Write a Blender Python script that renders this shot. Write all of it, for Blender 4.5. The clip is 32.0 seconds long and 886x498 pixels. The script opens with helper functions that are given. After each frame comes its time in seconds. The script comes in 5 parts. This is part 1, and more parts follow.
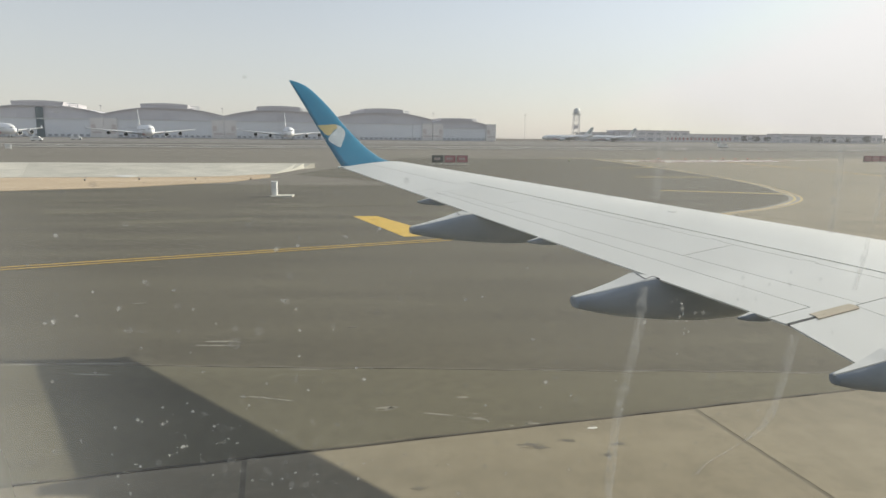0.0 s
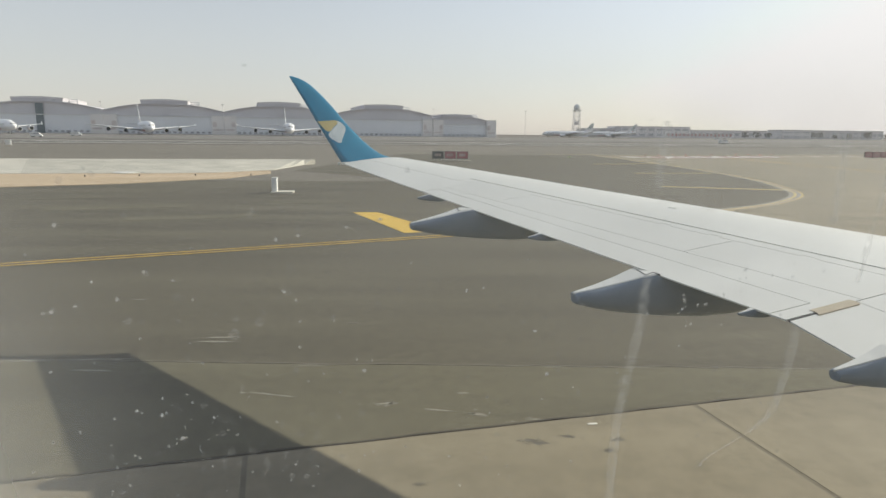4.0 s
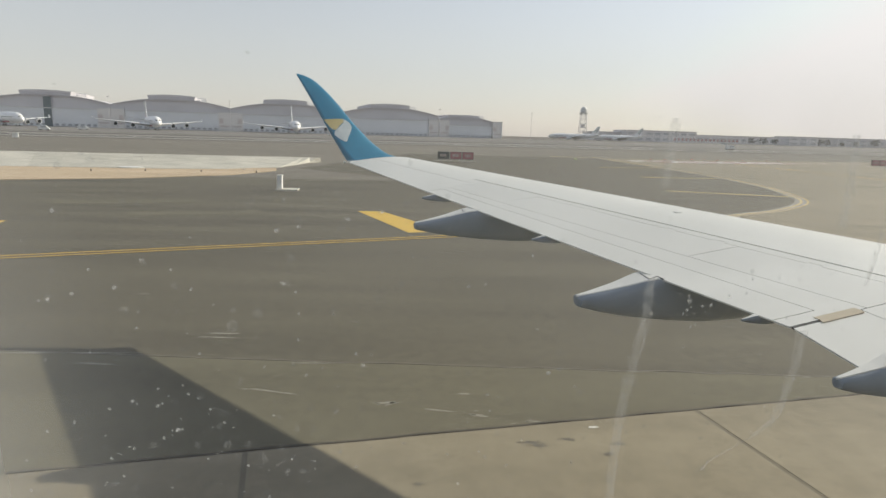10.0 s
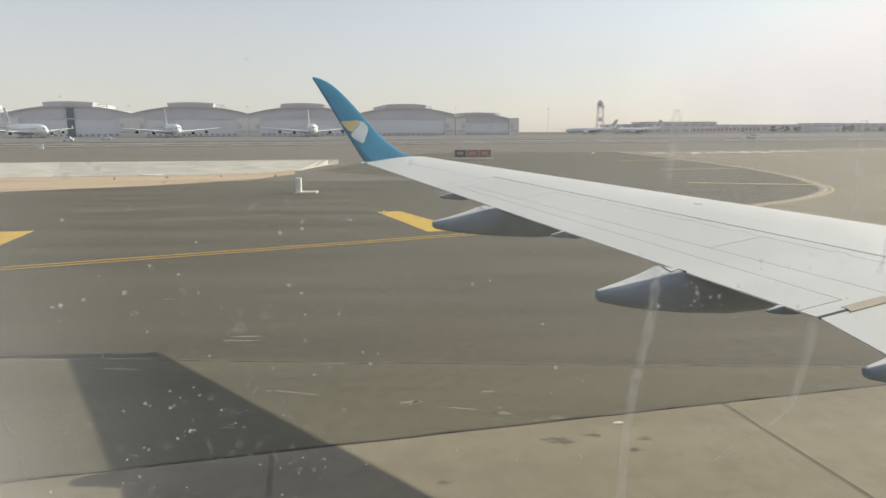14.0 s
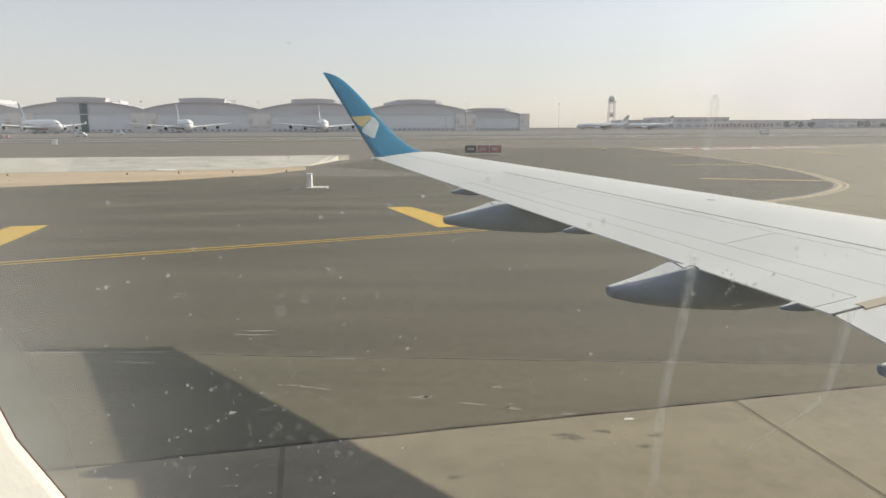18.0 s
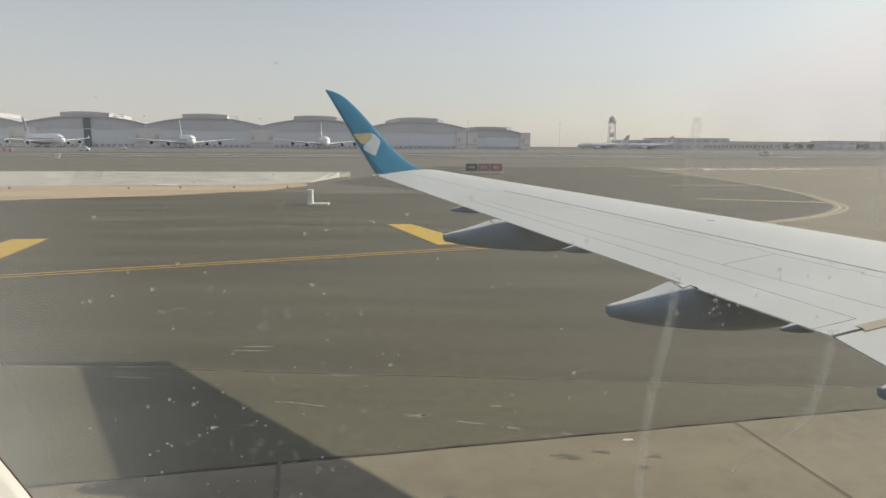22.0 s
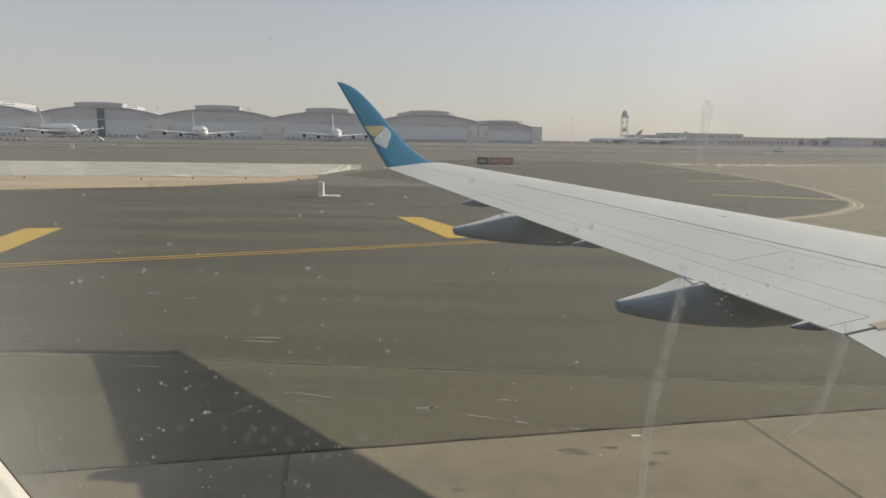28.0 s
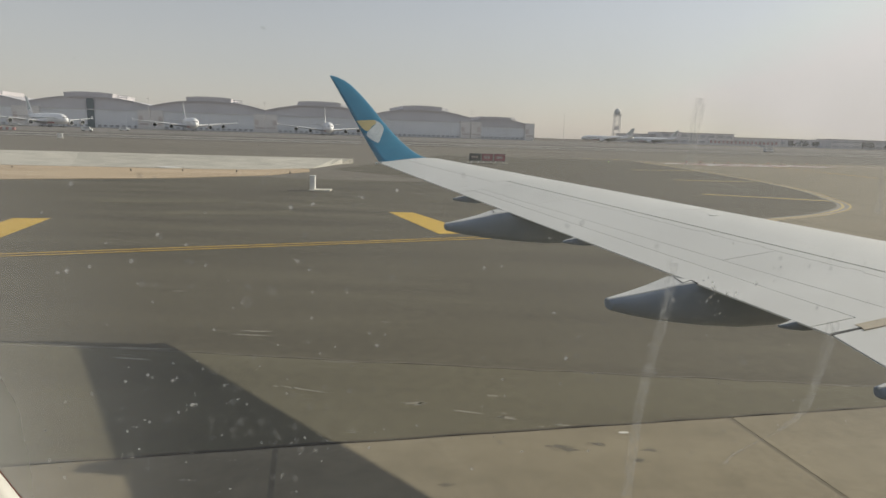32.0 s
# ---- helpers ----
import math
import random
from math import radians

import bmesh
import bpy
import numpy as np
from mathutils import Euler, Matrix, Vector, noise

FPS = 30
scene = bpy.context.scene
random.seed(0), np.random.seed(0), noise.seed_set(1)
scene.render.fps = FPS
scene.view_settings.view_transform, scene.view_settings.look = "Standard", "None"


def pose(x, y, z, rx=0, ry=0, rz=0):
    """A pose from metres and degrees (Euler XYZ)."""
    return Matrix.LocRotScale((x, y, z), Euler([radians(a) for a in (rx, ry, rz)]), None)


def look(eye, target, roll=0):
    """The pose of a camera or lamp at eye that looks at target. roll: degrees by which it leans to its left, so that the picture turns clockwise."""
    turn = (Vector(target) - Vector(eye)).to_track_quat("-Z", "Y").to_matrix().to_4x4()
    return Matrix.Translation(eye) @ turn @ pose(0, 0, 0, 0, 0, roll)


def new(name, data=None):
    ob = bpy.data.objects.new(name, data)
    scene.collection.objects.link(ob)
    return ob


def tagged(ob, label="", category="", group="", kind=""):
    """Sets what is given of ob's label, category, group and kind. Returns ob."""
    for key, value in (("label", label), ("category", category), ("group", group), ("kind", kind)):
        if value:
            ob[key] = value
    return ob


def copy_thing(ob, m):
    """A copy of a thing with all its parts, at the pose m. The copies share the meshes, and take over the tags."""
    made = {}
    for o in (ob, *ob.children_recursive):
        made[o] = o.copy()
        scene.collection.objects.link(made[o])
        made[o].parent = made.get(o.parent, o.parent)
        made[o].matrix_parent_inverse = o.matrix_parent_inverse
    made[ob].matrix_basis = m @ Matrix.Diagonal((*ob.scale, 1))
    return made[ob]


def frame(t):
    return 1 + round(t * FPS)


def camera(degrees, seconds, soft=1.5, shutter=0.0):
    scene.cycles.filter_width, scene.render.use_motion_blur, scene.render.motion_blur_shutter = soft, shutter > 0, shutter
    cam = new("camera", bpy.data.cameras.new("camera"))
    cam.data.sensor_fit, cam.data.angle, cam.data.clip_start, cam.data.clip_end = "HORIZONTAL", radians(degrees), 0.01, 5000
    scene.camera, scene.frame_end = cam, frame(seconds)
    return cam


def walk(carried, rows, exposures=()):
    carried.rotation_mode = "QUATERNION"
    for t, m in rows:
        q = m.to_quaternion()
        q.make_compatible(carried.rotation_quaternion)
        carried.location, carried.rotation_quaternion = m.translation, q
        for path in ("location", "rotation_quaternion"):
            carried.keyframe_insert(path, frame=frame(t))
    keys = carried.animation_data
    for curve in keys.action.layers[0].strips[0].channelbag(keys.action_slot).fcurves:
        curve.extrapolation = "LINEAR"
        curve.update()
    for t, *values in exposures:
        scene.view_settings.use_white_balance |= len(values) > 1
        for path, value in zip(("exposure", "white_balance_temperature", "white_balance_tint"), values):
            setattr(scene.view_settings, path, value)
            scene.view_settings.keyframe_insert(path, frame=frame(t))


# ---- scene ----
# ------------------------------------------------------------------ camera
cam = camera(70.0, 32.0, soft=1.5)
PATH = (
    (0, 0.0084, -0.0044, 3.6027, -10.012, -0.621, -2.417), (0.5, 0.0039, -0.0047, 3.6035, -10.034, -0.729, -2.171), (1, 0.0056, -0.0050, 3.6025, -9.980, -0.597, -1.969),
    (1.5, 0.0122, -0.0018, 3.6007, -9.974, -0.304, -1.932), (2, 0.0104, -0.0014, 3.6000, -10.087, -0.132, -2.084), (2.5, 0.0159, -0.0059, 3.5992, -10.122, -0.028, -2.210),
    (3, 0.0124, -0.0056, 3.6001, -10.107, -0.148, -2.348), (3.5, 0.0092, -0.0028, 3.6005, -10.324, -0.430, -2.431), (5.5, 0.0069, -0.0057, 3.6015, -10.398, -1.085, -1.967),
    (6, 0.0037, -0.0058, 3.6025, -10.477, -1.150, -1.712), (6.5, 0.0093, -0.0068, 3.6005, -10.369, -0.978, -1.581), (7, 0.0069, -0.0016, 3.6009, -10.207, -0.528, -1.683),
    (7.5, 0.0117, -0.0023, 3.5990, -10.269, -0.569, -1.627), (8, 0.0083, -0.0020, 3.5996, -10.218, -0.714, -1.499), (8.5, 0.0078, -0.0006, 3.6000, -10.342, -1.303, -1.649),
    (9, 0.0107, -0.0009, 3.5993, -10.297, -1.138, -1.865), (9.5, 0.0067, 0.0021, 3.6001, -10.317, -1.583, -1.844), (10, 0.0088, -0.0006, 3.5981, -10.328, -1.627, -1.867),
    (10.5, 0.0099, -0.0013, 3.5972, -10.417, -1.527, -1.797), (11, 0.0108, -0.0013, 3.5992, -10.491, -1.003, -1.349), (11.5, 0.0079, -0.0028, 3.5975, -10.477, -0.409, -1.120),
    (12, 0.0038, -0.0061, 3.6002, -10.425, -0.772, -0.907), (12.5, 0.0266, -0.0022, 3.5951, -10.264, -0.065, -0.513), (13, -0.0020, -0.0013, 3.5994, -10.250, -0.044, -0.003),
    (13.5, 0.0148, -0.0055, 3.5981, -10.378, -0.626, -0.280), (14, 0.0144, -0.0025, 3.5983, -10.484, 0.204, -0.393), (14.5, 0.0159, -0.0037, 3.5979, -10.712, -0.122, -0.657),
    (16.5, 0.0142, 0.0011, 3.5958, -11.449, -0.219, -0.496), (17, 0.0054, 0.0046, 3.5953, -11.536, 0.277, -0.272), (17.5, 0.0080, -0.0015, 3.5967, -11.248, 0.228, 0.178),
    (18, 0.0050, -0.0037, 3.5949, -10.871, 0.183, 0.526), (18.5, 0.0036, -0.0032, 3.5952, -10.967, -0.150, 0.887), (19, 0.0186, 0.0017, 3.5946, -10.580, 0.544, 1.129),
    (19.5, 0.0204, -0.0011, 3.5938, -10.574, 0.811, 1.533), (20, 0.0160, 0.0011, 3.5949, -10.621, 1.012, 1.598), (20.5, 0.0175, -0.0058, 3.5961, -10.271, 0.626, 1.159),
    (21, 0.0174, -0.0037, 3.5960, -9.729, 0.653, 0.815), (21.5, 0.0093, -0.0053, 3.5963, -9.366, 0.312, 0.657), (22, 0.0106, -0.0056, 3.5953, -9.286, -0.412, 0.635),
    (22.5, 0.0165, -0.0022, 3.5944, -9.409, -0.323, 0.516), (23, 0.0145, -0.0056, 3.5950, -9.300, -0.415, 0.482), (23.5, 0.0289, -0.0045, 3.5916, -9.254, -0.401, 0.480),
    (24, 0.0249, -0.0008, 3.5930, -9.066, -0.098, 0.907), (24.5, 0.0178, 0.0015, 3.5932, -9.526, -0.935, 1.208), (25, 0.0217, 0.0049, 3.5926, -9.639, -0.973, 1.363),
    (25.5, 0.0120, 0.0041, 3.5933, -9.849, -0.857, 1.499), (27.5, 0.0214, -0.0031, 3.5904, -9.895, -0.821, 1.267), (28, 0.0141, -0.0002, 3.5913, -9.888, -0.888, 1.641),
    (28.5, 0.0067, -0.0034, 3.5905, -9.977, -1.308, 1.677), (29, 0.0117, 0.0056, 3.5902, -10.264, -1.422, 1.503), (29.5, 0.0099, 0.0081, 3.5917, -10.441, -1.142, 1.064),
    (30, 0.0196, -0.0014, 3.5913, -10.483, -0.110, 0.676), (30.5, 0.0124, -0.0021, 3.5922, -10.568, -0.451, 0.602), (31, 0.0149, 0.0005, 3.5904, -10.288, -1.286, 0.630),
    (31.5, 0.0117, -0.0034, 3.5903, -10.287, -1.928, 0.817), (32, 0.0142, 0.0003, 3.5908, -10.262, -1.755, 0.969),
)
walk(cam, [(t, pose(x, y, z, 90 + p, r, w)) for t, x, y, z, p, r, w in PATH],
     exposures=[(0.0, 0.28, 6750, 7.5), (3.5, 0.27, 6750, 7.5), (6.0, 0.22, 6800, 8), (13.0, 0.28, 6850, 9), (15.5, 0.34, 6850, 9.5), (20.5, 0.34, 6850, 9.5), (22.0, 0.08, 6850, 9), (25.5, 0.06, 6850, 9),
                (28.0, -0.08, 6900, 9.5), (30.0, -0.15, 6950, 9.5), (32.0, -0.12, 6950, 9.5)])

# ------------------------------------------------------------------ light
SUN_DIR = Vector((1.526, 0.686, 1.0)).normalized()
SUN_EL = math.asin(SUN_DIR.z)
SUN_AZ = math.atan2(SUN_DIR.x, SUN_DIR.y)
world = bpy.data.worlds.new("hazy_sky")
scene.world = world
world.use_nodes = True
wn = world.node_tree
sky = wn.nodes.new("ShaderNodeTexSky")
sky.sky_type, sky.sun_disc = "NISHITA", False
sky.sun_elevation, sky.sun_rotation = SUN_EL, SUN_AZ
sky.air_density, sky.dust_density, sky.ozone_density, sky.altitude = 1.0, 0.75, 1.0, 0
bg = wn.nodes["Background"]
bg.inputs["Strength"].default_value = 0.125
haze = wn.nodes.new("ShaderNodeHueSaturation")
haze.inputs["Saturation"].default_value = 0.62
wn.links.new(sky.outputs["Color"], haze.inputs["Color"])
thick = wn.nodes.new("ShaderNodeMix")
thick.data_type, thick.blend_type = "RGBA", "DARKEN"
thick.inputs[0].default_value = 0.85
thick.inputs[7].default_value = (7.6, 7.5, 7.7, 1)
wn.links.new(haze.outputs["Color"], thick.inputs[6])
# dust is thickest low over the horizon
way = wn.nodes.new("ShaderNodeTexCoord")
split = wn.nodes.new("ShaderNodeSeparateXYZ")
wn.links.new(way.outputs["Generated"], split.inputs[0])
lie = wn.nodes.new("ShaderNodeMapRange")
lie.interpolation_type = "SMOOTHSTEP"
lie.inputs["From Min"].default_value, lie.inputs["From Max"].default_value = -0.02, 0.4
lie.inputs["To Min"].default_value, lie.inputs["To Max"].default_value = 0.62, 0.08
wn.links.new(split.outputs["Z"], lie.inputs["Value"])
dusty = wn.nodes.new("ShaderNodeMix")
dusty.data_type, dusty.blend_type = "RGBA", "MIX"
dusty.inputs[7].default_value = (4.0, 3.9, 4.06, 1)
wn.links.new(lie.outputs[0], dusty.inputs[0])
wn.links.new(thick.outputs[2], dusty.inputs[6])
wn.links.new(dusty.outputs[2], bg.inputs["Color"])
lamp = bpy.data.lights.new("sun", "SUN")
lamp.energy, lamp.angle, lamp.color = 3.5, radians(0.6), (1.0, 0.955, 0.825)
sun = new("sun", lamp)
sun.matrix_world = look(SUN_DIR * 50, (0, 0, 0))


# ------------------------------------------------------------------ materials
def nodes_of(name):
    m = bpy.data.materials.new(name)
    m.use_nodes = True
    return m, m.node_tree, m.node_tree.nodes["Principled BSDF"]


def surface(name, low, high, rough=0.6, metal=0.0, scale=1.5, fine=30.0, bump=0.15, stretch=(1, 1, 1), spread=0.5,
            turn=0.0, dist=0.01, random_tint=0.0, coat=0.0):
    """A two-scale varied surface between two base colours."""
    m, nt, b = nodes_of(name)
    N, L = nt.nodes, nt.links
    co = N.new("ShaderNodeTexCoord")
    mp = N.new("ShaderNodeMapping")
    mp.inputs["Scale"].default_value = stretch
    mp.inputs["Rotation"].default_value = (0, 0, turn)
    L.new(co.outputs["Object"], mp.inputs["Vector"])
    big, small = N.new("ShaderNodeTexNoise"), N.new("ShaderNodeTexNoise")
    big.inputs["Scale"].default_value, big.inputs["Detail"].default_value = scale, 6
    small.inputs["Scale"].default_value, small.inputs["Detail"].default_value = fine, 4
    L.new(mp.outputs["Vector"], big.inputs["Vector"])
    L.new(co.outputs["Object"], small.inputs["Vector"])
    mix = N.new("ShaderNodeMath")
    mix.operation = "MULTIPLY_ADD"
    mix.inputs[1].default_value = 0.35
    L.new(small.outputs["Fac"], mix.inputs[0])
    L.new(big.outputs["Fac"], mix.inputs[2])
    mid = N.new("ShaderNodeTexNoise")
    mid.inputs["Scale"].default_value, mid.inputs["Detail"].default_value = (scale * fine) ** 0.5, 5
    L.new(co.outputs["Object"], mid.inputs["Vector"])
    mm = N.new("ShaderNodeMath")
    mm.operation = "MULTIPLY_ADD"
    mm.inputs[1].default_value = 0.5
    L.new(mid.outputs["Fac"], mm.inputs[0])
    L.new(mix.outputs[0], mm.inputs[2])
    mix = N.new("ShaderNodeMath")
    mix.operation = "SUBTRACT"
    mix.inputs[1].default_value = 0.25
    L.new(mm.outputs[0], mix.inputs[0])
    ramp = N.new("ShaderNodeValToRGB")
    ramp.color_ramp.elements[0].position, ramp.color_ramp.elements[1].position = 0.675 - spread / 2, 0.675 + spread / 2
    ramp.color_ramp.elements[0].color, ramp.color_ramp.elements[1].color = (*low, 1), (*high, 1)
    if random_tint:
        info = N.new("ShaderNodeObjectInfo")
        ra = N.new("ShaderNodeMath")
        ra.operation = "MULTIPLY_ADD"
        ra.inputs[1].default_value = random_tint
        L.new(info.outputs["Random"], ra.inputs[0])
        L.new(mix.outputs[0], ra.inputs[2])
        sh = N.new("ShaderNodeMath")
        sh.operation = "SUBTRACT"
        sh.inputs[1].default_value = random_tint / 2
        L.new(ra.outputs[0], sh.inputs[0])
        L.new(sh.outputs[0], ramp.inputs["Fac"])
    else:
        L.new(mix.outputs[0], ramp.inputs["Fac"])
    L.new(ramp.outputs["Color"], b.inputs["Base Color"])
    b.inputs["Roughness"].default_value, b.inputs["Metallic"].default_value = rough, metal
    b.inputs["Coat Weight"].default_value = coat
    if bump:
        bp = N.new("ShaderNodeBump")
        bp.inputs["Strength"].default_value, bp.inputs["Distance"].default_value = bump, dist
        L.new(small.outputs["Fac"], bp.inputs["Height"])
        L.new(bp.outputs["Normal"], b.inputs["Normal"])
    return m


LINE_TURN = radians(-23)
M_ASPHALT = surface("asphalt", (0.065, 0.058, 0.0416), (0.1451, 0.131, 0.0945), 0.85, scale=0.5, fine=38, bump=0.3, stretch=(0.16, 1, 1), turn=LINE_TURN, spread=0.62)
# Old asphalt, with its albedo raised to carry the haze over the field.
M_ASPHALT_OLD = surface("old_asphalt_haze_pale", (0.1319, 0.12, 0.0983), (0.203, 0.184, 0.1512), 0.9, scale=0.05, fine=2, bump=0.2, stretch=(0.15, 1, 1), turn=LINE_TURN)
M_DIRT = surface("dusty_ground", (0.13, 0.118, 0.1), (0.18, 0.163, 0.14), 0.95, scale=0.02, fine=0.6, bump=0.2, stretch=(0.2, 1, 1), turn=LINE_TURN)
M_CONCRETE = surface("apron_concrete", (0.178, 0.154, 0.107), (0.283, 0.247, 0.176), 0.8, scale=0.5, fine=14, bump=0.25, stretch=(0.2, 1, 1), turn=LINE_TURN, random_tint=0.12)
M_FAR_APRON = surface("far_apron_concrete", (0.165, 0.155, 0.143), (0.225, 0.212, 0.197), 0.9, scale=0.03, fine=0.6, bump=0.1, stretch=(0.2, 1, 1), turn=LINE_TURN)
M_JOINT = surface("joint_sealant", (0.14, 0.122, 0.09), (0.2, 0.178, 0.134), 0.9, scale=3, fine=30)
M_SAND = surface("sand", (0.4, 0.305, 0.2), (0.57, 0.45, 0.315), 0.95, scale=0.3, fine=6, bump=0.5, stretch=(0.2, 1, 1), turn=LINE_TURN)
M_CULVERT = surface("culvert_concrete", (0.4, 0.385, 0.335), (0.6, 0.575, 0.5), 0.85, scale=0.4, fine=8, bump=0.3, random_tint=0.2)
M_YELLOW = surface("yellow_road_paint", (0.52, 0.33, 0.05), (0.72, 0.49, 0.1), 0.7, scale=2, fine=25, bump=0.2, spread=0.6)
M_VERGE = surface("dusty_verge_concrete", (0.24, 0.225, 0.2), (0.34, 0.32, 0.285), 0.9, scale=0.03, fine=0.6, bump=0.1, stretch=(0.15, 1, 1), turn=radians(-14.5))
M_RUNWAY = surface("dark_runway_asphalt", (0.05, 0.047, 0.043), (0.09, 0.085, 0.078), 0.9, scale=0.05, fine=2, bump=0.1, stretch=(0.1, 1, 1), turn=radians(-14.5))
M_LINE_BLACK = surface("worn_black_road_paint", (0.045, 0.038, 0.03), (0.085, 0.072, 0.056), 0.8, scale=2, fine=25, bump=0.2)
M_PALE_YELLOW = surface("pale_yellow_road_paint", (0.5, 0.37, 0.13), (0.66, 0.52, 0.24), 0.75, scale=2, fine=25, bump=0.2, spread=0.7)
M_WHITE_PAINT = surface("white_road_paint", (0.62, 0.61, 0.58), (0.82, 0.81, 0.77), 0.7, scale=1, fine=20, bump=0.1)
M_FADED = surface("faded_emblem", (0.62, 0.56, 0.535), (0.67, 0.61, 0.585), 0.7, scale=0.3, fine=2, bump=0)
M_RED_PAINT = surface("red_road_paint", (0.2, 0.1, 0.08), (0.3, 0.15, 0.12), 0.7, scale=1, fine=20, bump=0.1)
M_RUBBER = surface("tyre_rubber_mark", (0.1, 0.095, 0.085), (0.2, 0.19, 0.165), 0.85, scale=2, fine=20, bump=0.1)
M_WING = surface("grey_white_wing_paint", (0.63, 0.628, 0.588), (0.73, 0.728, 0.686), 0.38, scale=0.7, fine=12, bump=0.02, stretch=(0.3, 1, 1), turn=radians(-14))
M_WING_DARK = surface("dark_gap_seal", (0.03, 0.03, 0.03), (0.06, 0.06, 0.06), 0.7, bump=0.05)
M_FAIRING = surface("slate_fairing_paint", (0.175, 0.215, 0.26), (0.245, 0.285, 0.335), 0.4, scale=2, fine=20, bump=0.02)
M_SEAL = surface("tan_rubber_seal", (0.4, 0.34, 0.25), (0.5, 0.44, 0.34), 0.7, scale=6, fine=40, bump=0.05)
M_TEAL = surface("teal_paint", (0.028, 0.18, 0.305), (0.045, 0.245, 0.385), 0.35, scale=1.5, fine=9, bump=0.02, spread=0.7)
M_GOLD = surface("gold_decal", (0.5, 0.42, 0.19), (0.62, 0.52, 0.27), 0.4, scale=4, fine=30, bump=0)
M_SILVER = surface("pale_decal", (0.52, 0.58, 0.58), (0.72, 0.76, 0.75), 0.4, scale=4, fine=30, bump=0)
M_EMBLEM_LINE = surface("grey_decal_line", (0.4, 0.45, 0.46), (0.46, 0.52, 0.53), 0.4, scale=4, fine=30, bump=0)
M_JET_WHITE = surface("white_jet_paint", (0.88, 0.875, 0.87), (0.93, 0.925, 0.92), 0.3, scale=0.2, fine=2, bump=0)
M_JET_GREY = surface("grey_jet_paint", (0.66, 0.665, 0.67), (0.74, 0.745, 0.75), 0.35, scale=0.2, fine=2, bump=0)
M_JET_DARK = surface("dark_glazing", (0.02, 0.022, 0.025), (0.04, 0.042, 0.045), 0.15, scale=0.5, fine=2, bump=0)
M_TAIL_RED = surface("red_tail_band", (0.5, 0.12, 0.11), (0.58, 0.16, 0.15), 0.35, scale=0.5, fine=2, bump=0)
M_TAIL_GREEN = surface("green_tail_band", (0.14, 0.24, 0.18), (0.19, 0.29, 0.22), 0.35, scale=0.5, fine=2, bump=0)
M_BELLY_RED = surface("red_belly_paint", (0.42, 0.1, 0.13), (0.5, 0.14, 0.17), 0.35, scale=0.5, fine=2, bump=0)
M_TAIL_BLACK = surface("black_tail_band", (0.15, 0.145, 0.145), (0.2, 0.19, 0.19), 0.35, scale=0.5, fine=2, bump=0)
# Hangar colours are lightened and greyed: distance haze is mixed into them.
M_HANGAR_WALL = surface("hangar_cladding", (0.62, 0.605, 0.625), (0.68, 0.665, 0.685), 0.6, scale=0.05, fine=0.5, bump=0.1, stretch=(1, 1, 0.2))
M_HANGAR_DOOR = surface("hangar_door_sheet", (0.74, 0.755, 0.78), (0.81, 0.825, 0.85), 0.55, scale=0.05, fine=0.5, bump=0.1, random_tint=0.25)
M_HANGAR_ROOF = surface("hangar_roof_sheet", (0.57, 0.55, 0.57), (0.64, 0.62, 0.64), 0.6, scale=0.05, fine=0.5, bump=0.1)
M_HANGAR_PIER = surface("beige_hangar_pier", (0.76, 0.73, 0.705), (0.82, 0.79, 0.765), 0.7, scale=0.1, fine=0.6, bump=0.1)
# Roof vents; the near-white colour paints the sun's glint on them.
M_SKYLIGHT = surface("glint_white_roof_vent", (0.7, 0.7, 0.7), (0.82, 0.82, 0.82), 0.4, scale=0.2, fine=2, bump=0)
M_SLOT_SHADE = surface("painted_slot_shade", (0.17, 0.2, 0.21), (0.22, 0.25, 0.26), 0.8, scale=0.1, fine=1, bump=0)
# Far walls and windows: near-white base colours stand in for haze in between.
M_BUILDING = surface("far_building_wall", (0.82, 0.78, 0.77), (0.88, 0.84, 0.83), 0.8, scale=0.02, fine=0.3, bump=0.1)
M_GLAZING_DARK = surface("dim_hangar_glazing", (0.36, 0.37, 0.39), (0.43, 0.44, 0.46), 0.3, scale=0.1, fine=1, bump=0)
M_GLAZING = surface("haze_pale_glazing", (0.55, 0.54, 0.54), (0.62, 0.61, 0.61), 0.3, scale=0.1, fine=1, bump=0)
M_STRIP = surface("pale_asphalt_strip", (0.0913, 0.0835, 0.0576), (0.1644, 0.151, 0.1049), 0.88, scale=0.6, fine=40, bump=0.25, stretch=(0.15, 1, 1), turn=LINE_TURN, spread=0.55)
M_STAIN = surface("oil_stain", (0.09, 0.08, 0.062), (0.2, 0.18, 0.14), 0.6, scale=3, fine=20, bump=0.1)
M_SCRAPE = surface("scraped_asphalt", (0.2, 0.188, 0.155), (0.36, 0.34, 0.29), 0.9, scale=6, fine=60, bump=0.1)
M_TRIM = surface("white_metal_trim", (0.6, 0.6, 0.58), (0.74, 0.74, 0.72), 0.5, scale=1, fine=10, bump=0)
# Red and black sign faces are paled; the hazy veil is in their colour.
M_SIGN_RED = surface("red_sign_face", (0.36, 0.14, 0.15), (0.43, 0.18, 0.19), 0.45, scale=2, fine=20, bump=0)
M_SIGN_BLACK = surface("black_sign_face", (0.085, 0.09, 0.08), (0.12, 0.125, 0.11), 0.45, scale=2, fine=20, bump=0)
M_SIGN_LETTER = surface("dull_sign_lettering", (0.4, 0.33, 0.3), (0.5, 0.42, 0.38), 0.5, scale=2, fine=20, bump=0)
